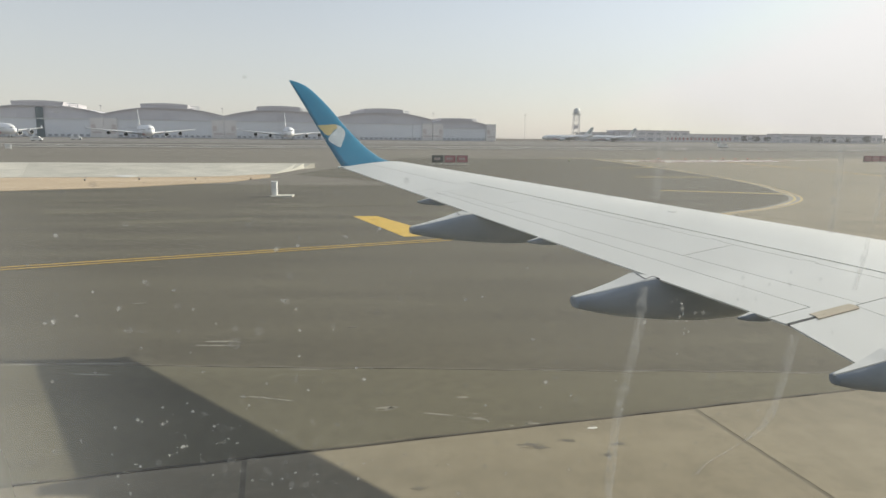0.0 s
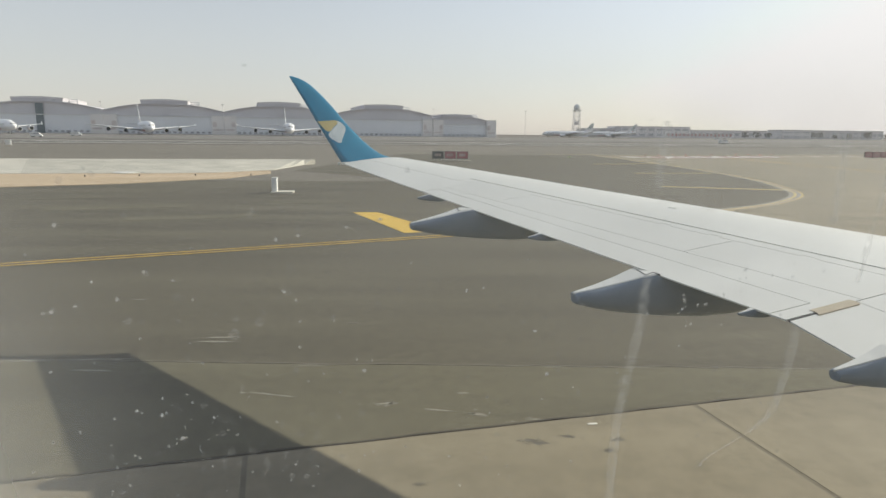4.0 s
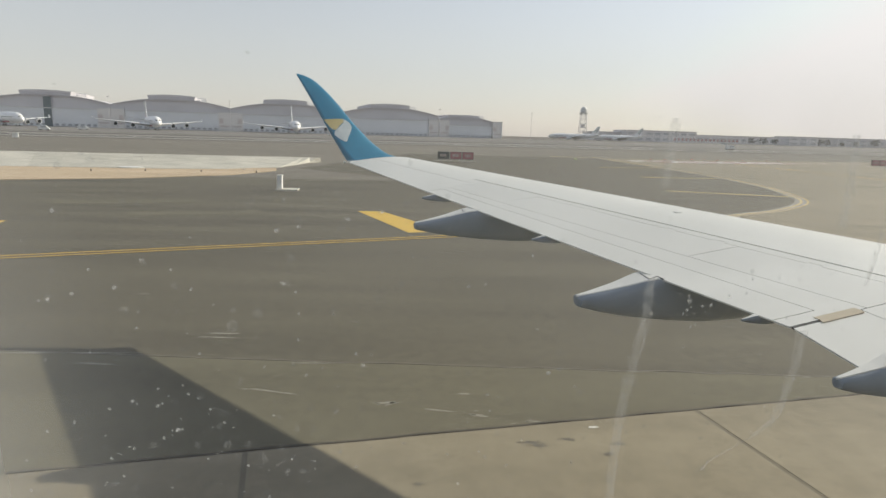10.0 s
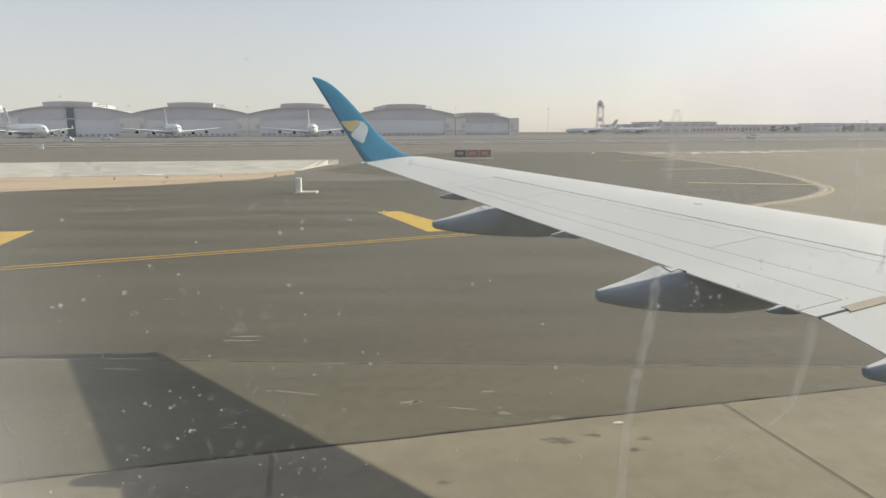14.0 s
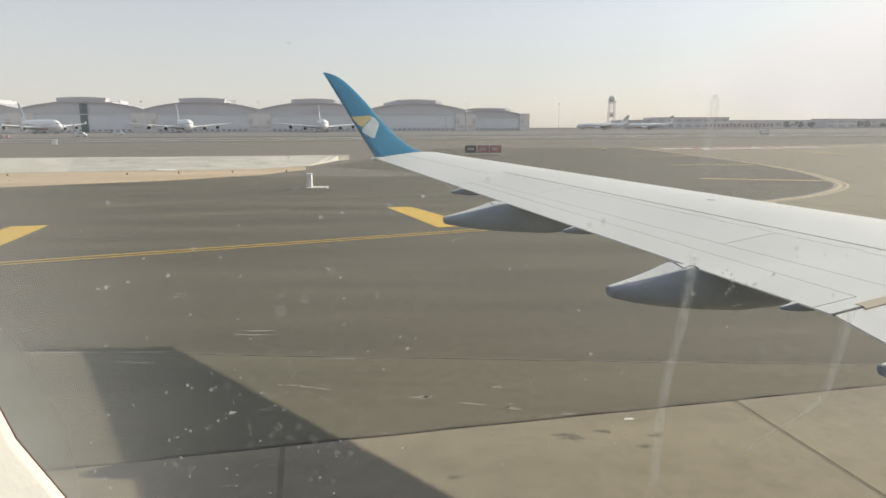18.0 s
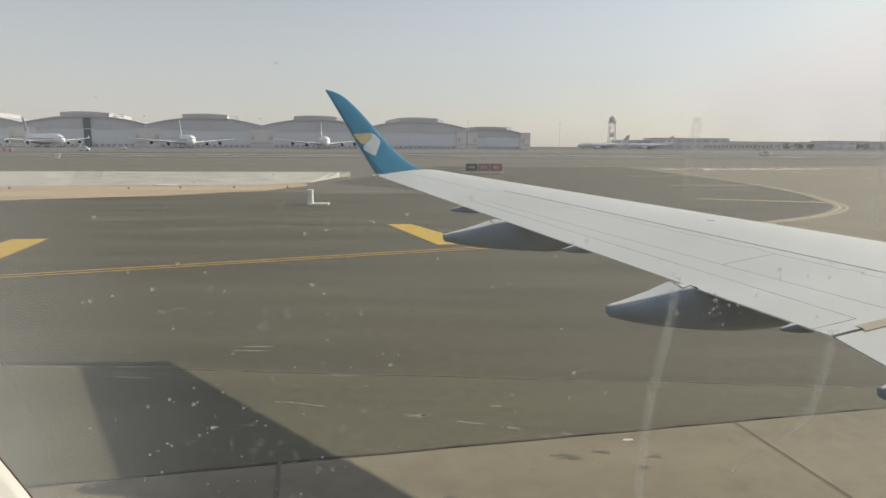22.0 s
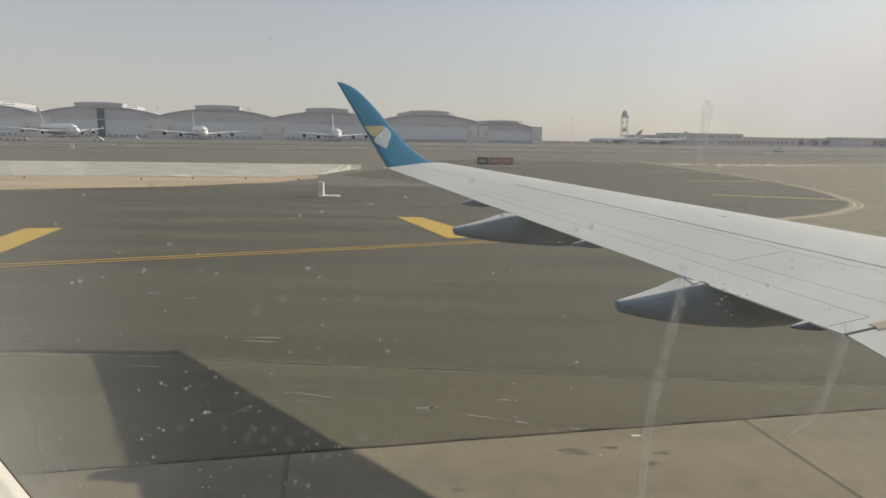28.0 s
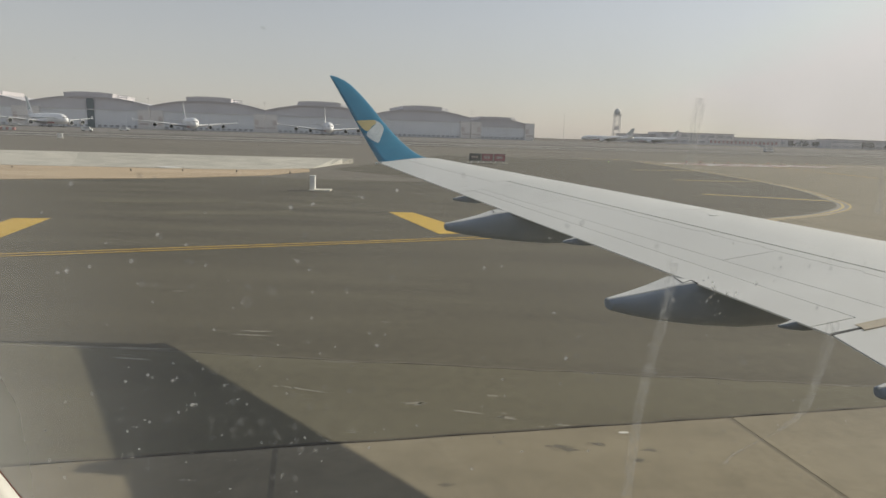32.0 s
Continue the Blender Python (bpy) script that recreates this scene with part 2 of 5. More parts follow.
M_SIGN_BACK = surface("grey_sign_casing", (0.16, 0.16, 0.15), (0.24, 0.24, 0.22), 0.6, scale=2, fine=20, bump=0.05)
M_BARRIER_RED = surface("red_barrier_plastic", (0.55, 0.3, 0.27), (0.6, 0.36, 0.33), 0.5, scale=1, fine=8, bump=0)
M_BARRIER_WHITE = surface("white_barrier_plastic", (0.65, 0.65, 0.63), (0.78, 0.78, 0.76), 0.5, scale=1, fine=8, bump=0)
# Leaf colour raised well above real foliage to imitate haze over the trees.
M_LEAF = surface("haze_pale_leaves", (0.26, 0.25, 0.22), (0.36, 0.34, 0.3), 0.8, scale=0.4, fine=4, bump=0.2)
M_BARK = surface("bark", (0.1, 0.08, 0.06), (0.17, 0.14, 0.11), 0.9, scale=1, fine=8)
M_WINDOW_RIM = surface("dull_red_rim", (0.3, 0.12, 0.12), (0.4, 0.18, 0.17), 0.7, scale=20, fine=200, bump=0)
M_CABIN = surface("cabin_plastic", (0.7, 0.695, 0.67), (0.79, 0.785, 0.76), 0.5, scale=4, fine=120, bump=0.05)
M_CARPET = surface("cabin_carpet", (0.05, 0.06, 0.08), (0.09, 0.1, 0.13), 0.95, scale=4, fine=200, bump=0.3)
M_TRUCK = surface("vehicle_paint", (0.68, 0.68, 0.66), (0.8, 0.8, 0.78), 0.35, scale=1, fine=8, bump=0)
M_TYRE = surface("black_tyre", (0.02, 0.02, 0.02), (0.035, 0.035, 0.035), 0.85, scale=4, fine=30, bump=0.1)


def glow(name, colour, power):
    m, nt, b = nodes_of(name)
    b.inputs["Base Color"].default_value = (*colour, 1)
    b.inputs["Emission Color"].default_value = (*colour, 1)
    b.inputs["Emission Strength"].default_value = power
    return m


M_LAMP_RED = glow("red_stop_bar_lamp", (1.0, 0.05, 0.03), 0.6)
M_LAMP_GREEN = glow("green_taxi_lamp", (0.7, 1.0, 0.3), 3.0)


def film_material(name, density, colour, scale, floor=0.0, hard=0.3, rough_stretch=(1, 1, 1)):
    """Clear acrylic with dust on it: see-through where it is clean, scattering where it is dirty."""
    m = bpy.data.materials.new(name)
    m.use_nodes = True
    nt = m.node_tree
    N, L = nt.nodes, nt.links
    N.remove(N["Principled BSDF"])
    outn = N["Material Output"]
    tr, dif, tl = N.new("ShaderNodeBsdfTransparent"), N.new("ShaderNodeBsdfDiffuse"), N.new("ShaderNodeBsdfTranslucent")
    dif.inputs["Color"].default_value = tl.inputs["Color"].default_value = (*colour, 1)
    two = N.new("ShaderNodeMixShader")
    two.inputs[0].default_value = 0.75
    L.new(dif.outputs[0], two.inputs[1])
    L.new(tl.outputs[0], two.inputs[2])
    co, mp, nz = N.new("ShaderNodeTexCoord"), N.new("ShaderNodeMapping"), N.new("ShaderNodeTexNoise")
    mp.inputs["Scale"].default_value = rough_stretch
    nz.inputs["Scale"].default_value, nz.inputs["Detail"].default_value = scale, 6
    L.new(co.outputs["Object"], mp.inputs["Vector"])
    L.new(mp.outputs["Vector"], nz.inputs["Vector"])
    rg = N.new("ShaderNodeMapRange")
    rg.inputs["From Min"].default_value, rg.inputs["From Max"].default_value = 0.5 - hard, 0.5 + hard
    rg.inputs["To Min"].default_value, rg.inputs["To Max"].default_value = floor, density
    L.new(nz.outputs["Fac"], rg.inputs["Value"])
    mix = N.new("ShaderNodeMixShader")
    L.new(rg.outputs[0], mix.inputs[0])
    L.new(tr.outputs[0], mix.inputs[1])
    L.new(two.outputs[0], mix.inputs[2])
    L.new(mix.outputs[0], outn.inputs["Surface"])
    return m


def fade_out(m, centre, reach):
    """Let a film die away from its centre, within the given reach along each axis."""
    nt = m.node_tree
    N, L = nt.nodes, nt.links
    mp, gr, ease, mul = N.new("ShaderNodeMapping"), N.new("ShaderNodeTexGradient"), N.new("ShaderNodeMath"), N.new("ShaderNodeMath")
    gr.gradient_type = "SPHERICAL"
    mp.inputs["Scale"].default_value = [1 / r for r in reach]
    mp.inputs["Location"].default_value = [-c / r for c, r in zip(centre, reach)]
    ease.operation, ease.inputs[1].default_value, mul.operation = "POWER", 1.5, "MULTIPLY"
    mix = [n for n in N if n.type == "MIX_SHADER" and n.inputs[0].is_linked][0]
    old = mix.inputs[0].links[0].from_socket
    co = [n for n in N if n.type == "TEX_COORD"][0]
    L.new(co.outputs["Object"], mp.inputs["Vector"])
    L.new(mp.outputs["Vector"], gr.inputs["Vector"])
    L.new(gr.outputs["Fac"], ease.inputs[0])
    L.new(ease.outputs[0], mul.inputs[0])
    L.new(old, mul.inputs[1])
    L.new(mul.outputs[0], mix.inputs[0])
    return m


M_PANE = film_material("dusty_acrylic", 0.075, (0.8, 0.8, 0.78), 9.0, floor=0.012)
M_SPOT = film_material("dried_water_spot", 0.62, (0.88, 0.88, 0.86), 900.0, floor=0.2)
M_SPOT_FAINT = film_material("faint_water_ring", 0.12, (0.85, 0.85, 0.83), 900.0, floor=0.05)
M_SPOT_HALO = film_material("soft_spot_rim", 0.3, (0.85, 0.85, 0.83), 700.0, floor=0.1)
# Reflection off the window edge, painted as a pale film fading inwards.
M_EDGE_VEIL = fade_out(film_material("edge_reflection_veil", 0.8, (0.85, 0.85, 0.83), 14.0, floor=0.35), (-0.1405, 0.171, 3.475), (0.08, 0.3, 0.17))
# Two films: pane dust, plus the glare and distance haze put in as veil.
M_DUST_HAZE = fade_out(film_material("dust_and_haze_veil", 0.25, (0.86, 0.86, 0.84), 30.0, floor=0.1, hard=0.25), (0.085, 0.226, 3.585), (0.19, 0.3, 0.062))
M_DUST_HAZE_FRONT = fade_out(film_material("dust_and_haze_veil_front", 0.24, (0.86, 0.86, 0.84), 26.0, floor=0.1, hard=0.25), (0.2, 0.25, 3.592), (0.13, 0.3, 0.05))
M_STREAK = film_material("dried_streak", 0.12, (0.86, 0.86, 0.84), 620.0, floor=0.015, hard=0.12, rough_stretch=(1.2, 1, 0.45))


# ------------------------------------------------------------------ mesh helpers
def mesh_of(bm, name, material, smooth=False):
    bmesh.ops.recalc_face_normals(bm, faces=bm.faces)
    me = bpy.data.meshes.new(name)
    bm.to_mesh(me)
    bm.free()
    me.materials.append(material)
    if smooth:
        me.shade_smooth()
    if smooth == "angle":
        me.set_sharp_from_angle(angle=radians(38))
    return me


def part(name, bm, material, parent=None, label="", smooth=False):
    ob = new(name, mesh_of(bm, name, material, smooth))
    if parent:
        ob.parent = parent
    if label:
        ob["label"] = label
    return ob


def empty(name, label, category, group="", m=None):
    ob = tagged(new(name), label, category, group)
    if m is not None:
        ob.matrix_world = m
    return ob


def box(bm, c, s, turn=0.0, bevel=0.0):
    r = bmesh.ops.create_cube(bm, size=1.0, matrix=Matrix.Translation(c) @ Matrix.Rotation(turn, 4, "Z") @ Matrix.Diagonal((*s, 1)))
    if bevel:
        es = list({e for v in r["verts"] for e in v.link_edges})
        bmesh.ops.bevel(bm, geom=es, offset=bevel, segments=2, affect="EDGES", profile=0.5)
    return bm


def boxed(c, s, turn=0.0, bevel=0.0):
    return box(bmesh.new(), c, s, turn, bevel)


def loft(bm, rings, close=True, caps=True):
    vs = [[bm.verts.new(p) for p in r] for r in rings]
    n = len(vs[0])
    for a, b in zip(vs, vs[1:]):
        for i in range(n if close else n - 1):
            j = (i + 1) % n
            bm.faces.new((a[i], a[j], b[j], b[i]))
    if caps:
        bm.faces.new(vs[0])
        bm.faces.new(vs[-1])
    return bm


def ring(c, ru, rz, n=16, axis="x"):
    pts = []
    for i in range(n):
        a = 2 * math.pi * i / n
        if axis == "x":
            pts.append((c[0], c[1] + ru * math.cos(a), c[2] + rz * math.sin(a)))
        elif axis == "y":
            pts.append((c[0] + ru * math.cos(a), c[1], c[2] + rz * math.sin(a)))
        else:
            pts.append((c[0] + ru * math.cos(a), c[1] + rz * math.sin(a), c[2]))
    return pts


def prism(poly, z0, z1, bm=None):
    bm = bm or bmesh.new()
    lo = [bm.verts.new((x, y, z0)) for x, y in poly]
    hi = [bm.verts.new((x, y, z1)) for x, y in poly]
    n = len(poly)
    bm.faces.new(hi)
    bm.faces.new(lo[::-1])
    for i in range(n):
        bm.faces.new((lo[i], lo[(i + 1) % n], hi[(i + 1) % n], hi[i]))
    return bm


def band(points, width, z0, z1, bm=None):
    """A flat strip of constant width along a line of points."""
    left, right = [], []
    for i, p in enumerate(points):
        a = Vector(points[max(i - 1, 0)])
        b = Vector(points[min(i + 1, len(points) - 1)])
        d = (b - a).normalized()
        n = Vector((-d.y, d.x)) * width / 2
        left.append(Vector(p) + n)
        right.append(Vector(p) - n)
    bm = bm or bmesh.new()
    for i in range(len(points) - 1):
        prism([left[i], left[i + 1], right[i + 1], right[i]], z0, z1, bm)
    return bm


def smooth_line(points, n=8):
    """Catmull-Rom through points."""
    P = [Vector(p) for p in points]
    P = [P[0] * 2 - P[1]] + P + [P[-1] * 2 - P[-2]]
    res = []
    for i in range(1, len(P) - 2):
        for k in range(n):
            t = k / n
            a, b, c, d = P[i - 1], P[i], P[i + 1], P[i + 2]
            res.append(0.5 * ((2 * b) + (c - a) * t + (2 * a - 5 * b + 4 * c - d) * t * t + (3 * b - a - 3 * c + d) * t ** 3))
    res.append(P[-2])
    return res


# The aircraft's own axes: U forward, V out over the wing.
TURN = radians(14.0)
UX, UY = math.cos(TURN), math.sin(TURN)


def uv(u, v, z):
    return (u * UX - v * UY, u * UY + v * UX, z)


# ------------------------------------------------------------------ ground
ROW = radians(23.0)          # the taxiway's run
RX, RY = math.cos(ROW), math.sin(ROW)


def run(s, d):
    """s metres along the taxiway's yellow edge line from its foot, d metres beyond it."""
    return (-12.6 + s * RX - d * RY, 16.8 + s * RY + d * RX)


ground = tagged(part("ground", prism([(-4500, -4500), (4500, -4500), (4500, 4500), (-4500, 4500)], -1.0, -0.02), M_DIRT),
                "flat dusty brown airfield ground", "ground", kind="structure")

TAXI = [run(-160, -40), run(90, -40), run(90, 18.0), run(24, 24.0), run(8, 30.0), run(-10, 30.0), run(-160, 24.0)]
taxiway = tagged(part("taxiway", prism(TAXI, -0.3, 0.0), M_ASPHALT), "dark worn asphalt taxiway with yellow edge lines", "taxiway", kind="structure")
shoulder = tagged(part("asphalt_field", prism([run(12, 18.5), run(90, 18.0), (70, 62), (90, 320), (-420, 330), (-420, 165), run(-160, 84), run(-20, 70), run(2, 50)], -0.3, -0.006), M_ASPHALT_OLD),
                  "old grey asphalt field beyond the drain, paled by painted haze", "tarmac", kind="structure")

CONC_EDGE = [(-60, -6.2), (-4.8, 6.0), (-1.3, 6.8), (6.0, 8.4), (10.5, 9.5), (11.6, 14.0), (13.4, 22.0), (15.8, 30.6)]
CURVE = smooth_line([(15.8, 30.6), (20.0, 33.7), (24.2, 38.5), (26.6, 44.0), (29.5, 55.0), (31.5, 75.0), (32.5, 115.0)], 6)
APRON = CONC_EDGE[:-1] + [tuple(p) for p in CURVE] + [(100, 138), (420, 215), (420, -160), (-60, -160)]
apron_bed = tagged(part("apron_bed", prism(APRON, -0.25, 0.0165), M_JOINT), "dark jointed bed under the concrete apron slabs", "apron", kind="structure")

NEAR_FIELD = [run(24, 24.5), run(18, 40)] + [(-9, 76), (-2, 112), (32.0, 114)] + [tuple(p) for p in reversed(CURVE[:-1])]
tagged(part("asphalt_field", prism(NEAR_FIELD, -0.2, -0.002), M_ASPHALT), "dark asphalt inside the turn of the taxiway", "tarmac", kind="structure")


# yellow markings
def marking(name, bm, material, label, cat="marking"):
    return tagged(part(name, bm, material), label, cat)


marking("black_line_border", band([run(-160, -0.28), run(15.6, -0.28)], 0.66, -0.02, 0.003), M_LINE_BLACK, "worn black border under the yellow edge line", "road line")
for off in (-0.46, -0.1):
    marking("yellow_edge_line", band([run(-160, off), run(15.6, off)], 0.1, -0.02, 0.006), M_YELLOW, "thin yellow double edge line on the asphalt taxiway", "road line")
for k, (a, b, c, d) in enumerate((((-14.6, 16.6), (-16.45, 23.3), (-15.2, 23.6), (-13.45, 17.1)),
                                  ((-0.4, 22.9), (-2.85, 28.9), (-1.75, 29.0), (1.05, 23.4)))):
    marking("yellow_shoulder_bar", prism([a, b, c, d], -0.02, 0.007), M_YELLOW, "broad slanted yellow shoulder bar painted on asphalt", "road marking")["group"] = "shoulder bars"
for s in (-26.5, -40.0, -53.5, -67.0):
    a, b = Vector(run(s, 0.3)), Vector(run(s - 0.6, 6.6))
    marking("yellow_shoulder_bar", band([a, b], 1.0, -0.02, 0.007), M_YELLOW, "broad slanted yellow shoulder bar painted on asphalt", "road marking")["group"] = "shoulder bars"
CURVE_BED = [Vector((7.0, 25.4)), Vector((11.6, 28.0))] + [Vector(p) + Vector((-0.3, 0.08)) for p in CURVE]
tagged(part("kerb_strip", band(CURVE_BED, 1.0, -0.2, 0.009), M_VERGE), "pale concrete strip along the turn of the taxiway", "pavement", kind="structure")
for dx, dy in ((-0.06, 0.0), (-0.46, 0.12)):
    line = [Vector((8.0 - dx, 25.9 + 2 * dy)), Vector((12.0, 28.2 + 2 * dy))] + [Vector(p) + Vector((dx, dy)) for p in CURVE]
    marking("yellow_curve_line", band(line, 0.13, -0.02, 0.013), M_PALE_YELLOW, "thin yellow double edge line in the turn of the taxiway", "road line")
for p, q in (((21.2, 60.9), (29.1, 61.7)), ((17.7, 45.1), (25.4, 42.6)), ((22.2, 79.2), (31.2, 82.2)), ((24.0, 118.0), (33.5, 119.5))):
    marking("yellow_shoulder_bar", band([p, q], 0.5, -0.02, 0.007), M_PALE_YELLOW, "yellow shoulder bar in the turn of the taxiway", "road marking")["group"] = "shoulder bars"
# the taxiway behind: centre line, crossing dashes, a lamp pad
marking("yellow_centre_line", band([run(-160, -12.5), run(-48, -12.5)], 0.3, -0.02, 0.0065), M_YELLOW, "wide yellow taxiway centre line", "road line")
for k in range(8):
    a, b = Vector((-46.5, 11.0)).lerp(Vector((-42.4, -4.0)), k / 8), Vector((-46.5, 11.0)).lerp(Vector((-42.4, -4.0)), k / 8 + 0.06)
    marking("yellow_crossing_dash", band([a, b], 0.35, -0.02, 0.0065), M_YELLOW, "short yellow dash crossing the taxiway", "road marking")["group"] = "crossing dashes"
pad = empty("lamp_pad", "pale concrete pad with two dark lids", "pad", m=pose(-102, 10, 0, 0, 0, 20))
part("slab", boxed((0, 0, 0.0), (6.0, 2.2, 0.12), 0, 0.02), M_CULVERT, pad)
for s in (-1.2, 1.6):
    part("lid", boxed((s, 0, 0.065), (1.4, 0.9, 0.03), 0, 0.01), M_SIGN_BACK, pad, "dark metal lid")
# lead-in lines over the apron, further along the way
LEAD = smooth_line([(20.0, -2.0), (30.0, 6.5), (38.0, 15.0), (44.5, 27.0), (48.0, 45.0), (50.5, 72.0), (52.0, 104.0)], 8)
marking("yellow_lead_line", band(LEAD, 0.32, 0.004, 0.026), M_YELLOW, "wide yellow taxi lead line curving over the concrete apron", "road line")
LEAD_B = smooth_line([(51.5, 60.0), (56.0, 44.0), (64.0, 33.0), (76.0, 26.5), (95.0, 24.0), (118.0, 27.0)], 8)
marking("yellow_lead_line", band(LEAD_B, 0.32, 0.004, 0.026), M_YELLOW, "wide yellow taxi lead line curving over the concrete apron", "road line")
# tyre marks on the concrete
rng = random.Random(5)
for k in range(10):
    r0 = 14 + 3.2 * k
    pts = []
    a0 = rng.uniform(2.2, 2.7)
    for i in range(12):
        a = a0 + i * 0.075
        pts.append((58 + k * 1.2 + (r0 * 0.8 + 10) * math.cos(a), 10 + (r0 * 0.8 + 10) * math.sin(a)))
    marking("tyre_mark", band(pts, rng.uniform(0.18, 0.4), 0.004, 0.0235), M_RUBBER, "curved dark tyre rubber mark on concrete", "tyre mark")

# holding position words on a red ground
mk = empty("runway_ahead_marking", "white RUNWAY AHEAD words on red painted ground", "road marking", m=pose(51.5, 108.8, 0.03, 0, 0, 19))
part("red_ground", boxed((0, 0, -0.01), (28, 8.0, 0.02)), M_RED_PAINT, mk)
for word, y in (("RUNWAY", 0.3), ("AHEAD", -3.6)):
    cu = bpy.data.curves.new("word", "FONT")
    cu.body, cu.size, cu.align_x, cu.extrude, cu.offset = word, 4.6, "CENTER", 0.004, 0.09
    cu.materials.append(M_WHITE_PAINT)
    w = new("word", cu)
    w.parent, w.location, w.scale = mk, (0, y, 0.01), (1.7, 1, 1)
for k in range(14):
    a = Vector((9 + 4.1 * k, 115 + 1.6 * k))
    marking("white_dash", band([a + Vector((58, 0)), a + Vector((60.6, 1.0))], 0.7, -0.02, 0.03), M_WHITE_PAINT, "short white runway holding dash", "road marking")["group"] = "holding dashes"

# long pale runway lines and dark runway in the distance
ROWX = Vector((0.968, 0.25))
ROWN = Vector((-0.25, 0.968))


def far(s, d):
    """s metres along the hangar row, d metres out."""
    return tuple(ROWX * s + ROWN * d)


runway = tagged(part("runway", prism([far(-1500, 205), far(1600, 205), far(1600, 234), far(-1500, 234)], -0.3, 0.01), M_RUNWAY), "long dark asphalt runway with white edge lines", "runway", kind="structure")
for d, w in ((207, 1.6), (231, 1.6)):
    marking("runway_edge_line", band([far(-1500, d), far(1600, d)], w, -0.02, 0.02), M_WHITE_PAINT, "long white runway edge line", "road line")
for k in range(-14, 16):
    marking("runway_centre_dash", band([far(60 * k, 219), far(60 * k + 30, 219)], 0.9, -0.02, 0.02), M_WHITE_PAINT, "white runway centre dash", "road marking")["group"] = "centre dashes"
for a, b, mt, label in ((193, 203, M_VERGE, "long pale paved verge beside the runway"), (184, 190, M_RUNWAY, "dark asphalt service road along the runway"), (236, 258, M_VERGE, "long pale paved verge beside the runway"),
                        (262, 284, M_RUNWAY, "dark asphalt service road along the runway"), (288, 318, M_FAR_APRON, "long dull paved verge beside the runway")):
    tagged(part("pale_verge" if "pale" in label or "dull" in label else "service_road", prism([far(-1500, a), far(1600, a), far(1600, b), far(-1500, b)], -0.3, 0.011), mt), label, "verge", kind="structure")
tagged(part("hangar_apron", prism([far(-1500, 330), far(1600, 330), far(1600, 640), far(-1500, 640)], -0.3, 0.012), M_FAR_APRON), "pale concrete apron in front of the hangars", "apron", kind="structure")

# sand strip and the sloped concrete drain
sand = tagged(part("sand_strip", prism([(-170, -12.0), (-60, 27.0), (-28.4, 38.8), (-20.0, 43.7), (-14.7, 49.5), (-12.6, 56.0), (-13.6, 60.0), (-20.5, 55.4), (-37.4, 52.8), (-170, 31.0)], -0.3, 0.03), M_SAND), "strip of bare yellow sand beside the taxiway", "sand", kind="structure")
LOW = [(-12.4, 71.5), (-13.4, 61.0), (-17.0, 56.4), (-21.5, 54.6), (-37.4, 52.0), (-170, 30.0)]
TOP = [(-11.8, 72.6), (-13.4, 72.4), (-18.0, 71.7), (-24.0, 70.9), (-49.0, 67.4), (-190, 47.6)]


def bank_line(pts, s):
    """The point at share s of the bank's numbered corners."""
    k = min(int(s), len(pts) - 2)
    return Vector(pts[k]).lerp(Vector(pts[k + 1]), s - k)


drain = empty("drain_bank", "pale sloped concrete drain bank in long panels", "drain", m=pose(0, 0, 0))
SH = [0, 0.5, 1.0, 1.5, 2.0, 2.5, 3.0, 3.33, 3.66, 4.0] + [4 + k / 22 for k in range(1, 23)]
for k, (s0, s1) in enumerate(zip(SH, SH[1:])):
    bm = bmesh.new()
    g = 0.0004 if s0 < 4 else 0.0001
    s0, s1 = s0 + g, s1 - g
    la, lb, ta, tb = bank_line(LOW, s0), bank_line(LOW, s1), bank_line(TOP, s0), bank_line(TOP, s1)
    w = 0.7 * (ta - la).normalized()
    vs = [bm.verts.new((*p, z)) for p, z in ((la, 0.045), (lb, 0.045), (tb, 0.5), (ta, 0.5), (tb + w, 0.52), (ta + w, 0.52), (tb + w, -0.3), (ta + w, -0.3), (lb, -0.3), (la, -0.3))]
    for f in ((0, 1, 2, 3), (3, 2, 4, 5), (5, 4, 6, 7), (7, 6, 8, 9), (9, 8, 1, 0), (0, 3, 5, 7, 9), (1, 8, 6, 4, 2)):
        bm.faces.new([vs[i] for i in f])
    part("panel", bm, M_CULVERT, drain)

cover = empty("drain_cover", "pale round drain cover at the foot of the bank", "drain cover", m=pose(-24.5, 54.7, 0.03))
part("rim", loft(bmesh.new(), [ring((0, 0, -0.05), 1.25, 0.9, 20, "z"), ring((0, 0, 0.05), 1.2, 0.85, 20, "z")]), M_CULVERT, cover)
part("lid", loft(bmesh.new(), [ring((0, 0, 0.045), 1.0, 0.7, 20, "z"), ring((0, 0, 0.075), 0.97, 0.67, 20, "z")]), M_BARRIER_WHITE, cover)
for x, y in ((-34.2, 48.9), (-25.3, 49.7), (-21.8, 51.1), (-17.7, 51.9), (-13.5, 52.7)):
    stake = empty("marker_stake", "short brown marker stake in the sand", "stake", "marker stakes", pose(x, y, 0.02))
    part("post", loft(bmesh.new(), [ring((0, 0, -0.05), 0.06, 0.06, 8, "z"), ring((0, 0, 0.13), 0.05, 0.05, 8, "z")]), M_BARK, stake)
    part("cap", loft(bmesh.new(), [ring((0, 0, 0.13), 0.06, 0.06, 8, "z"), ring((0, 0, 0.16), 0.05, 0.05, 8, "z")]), M_SIGN_BACK, stake)

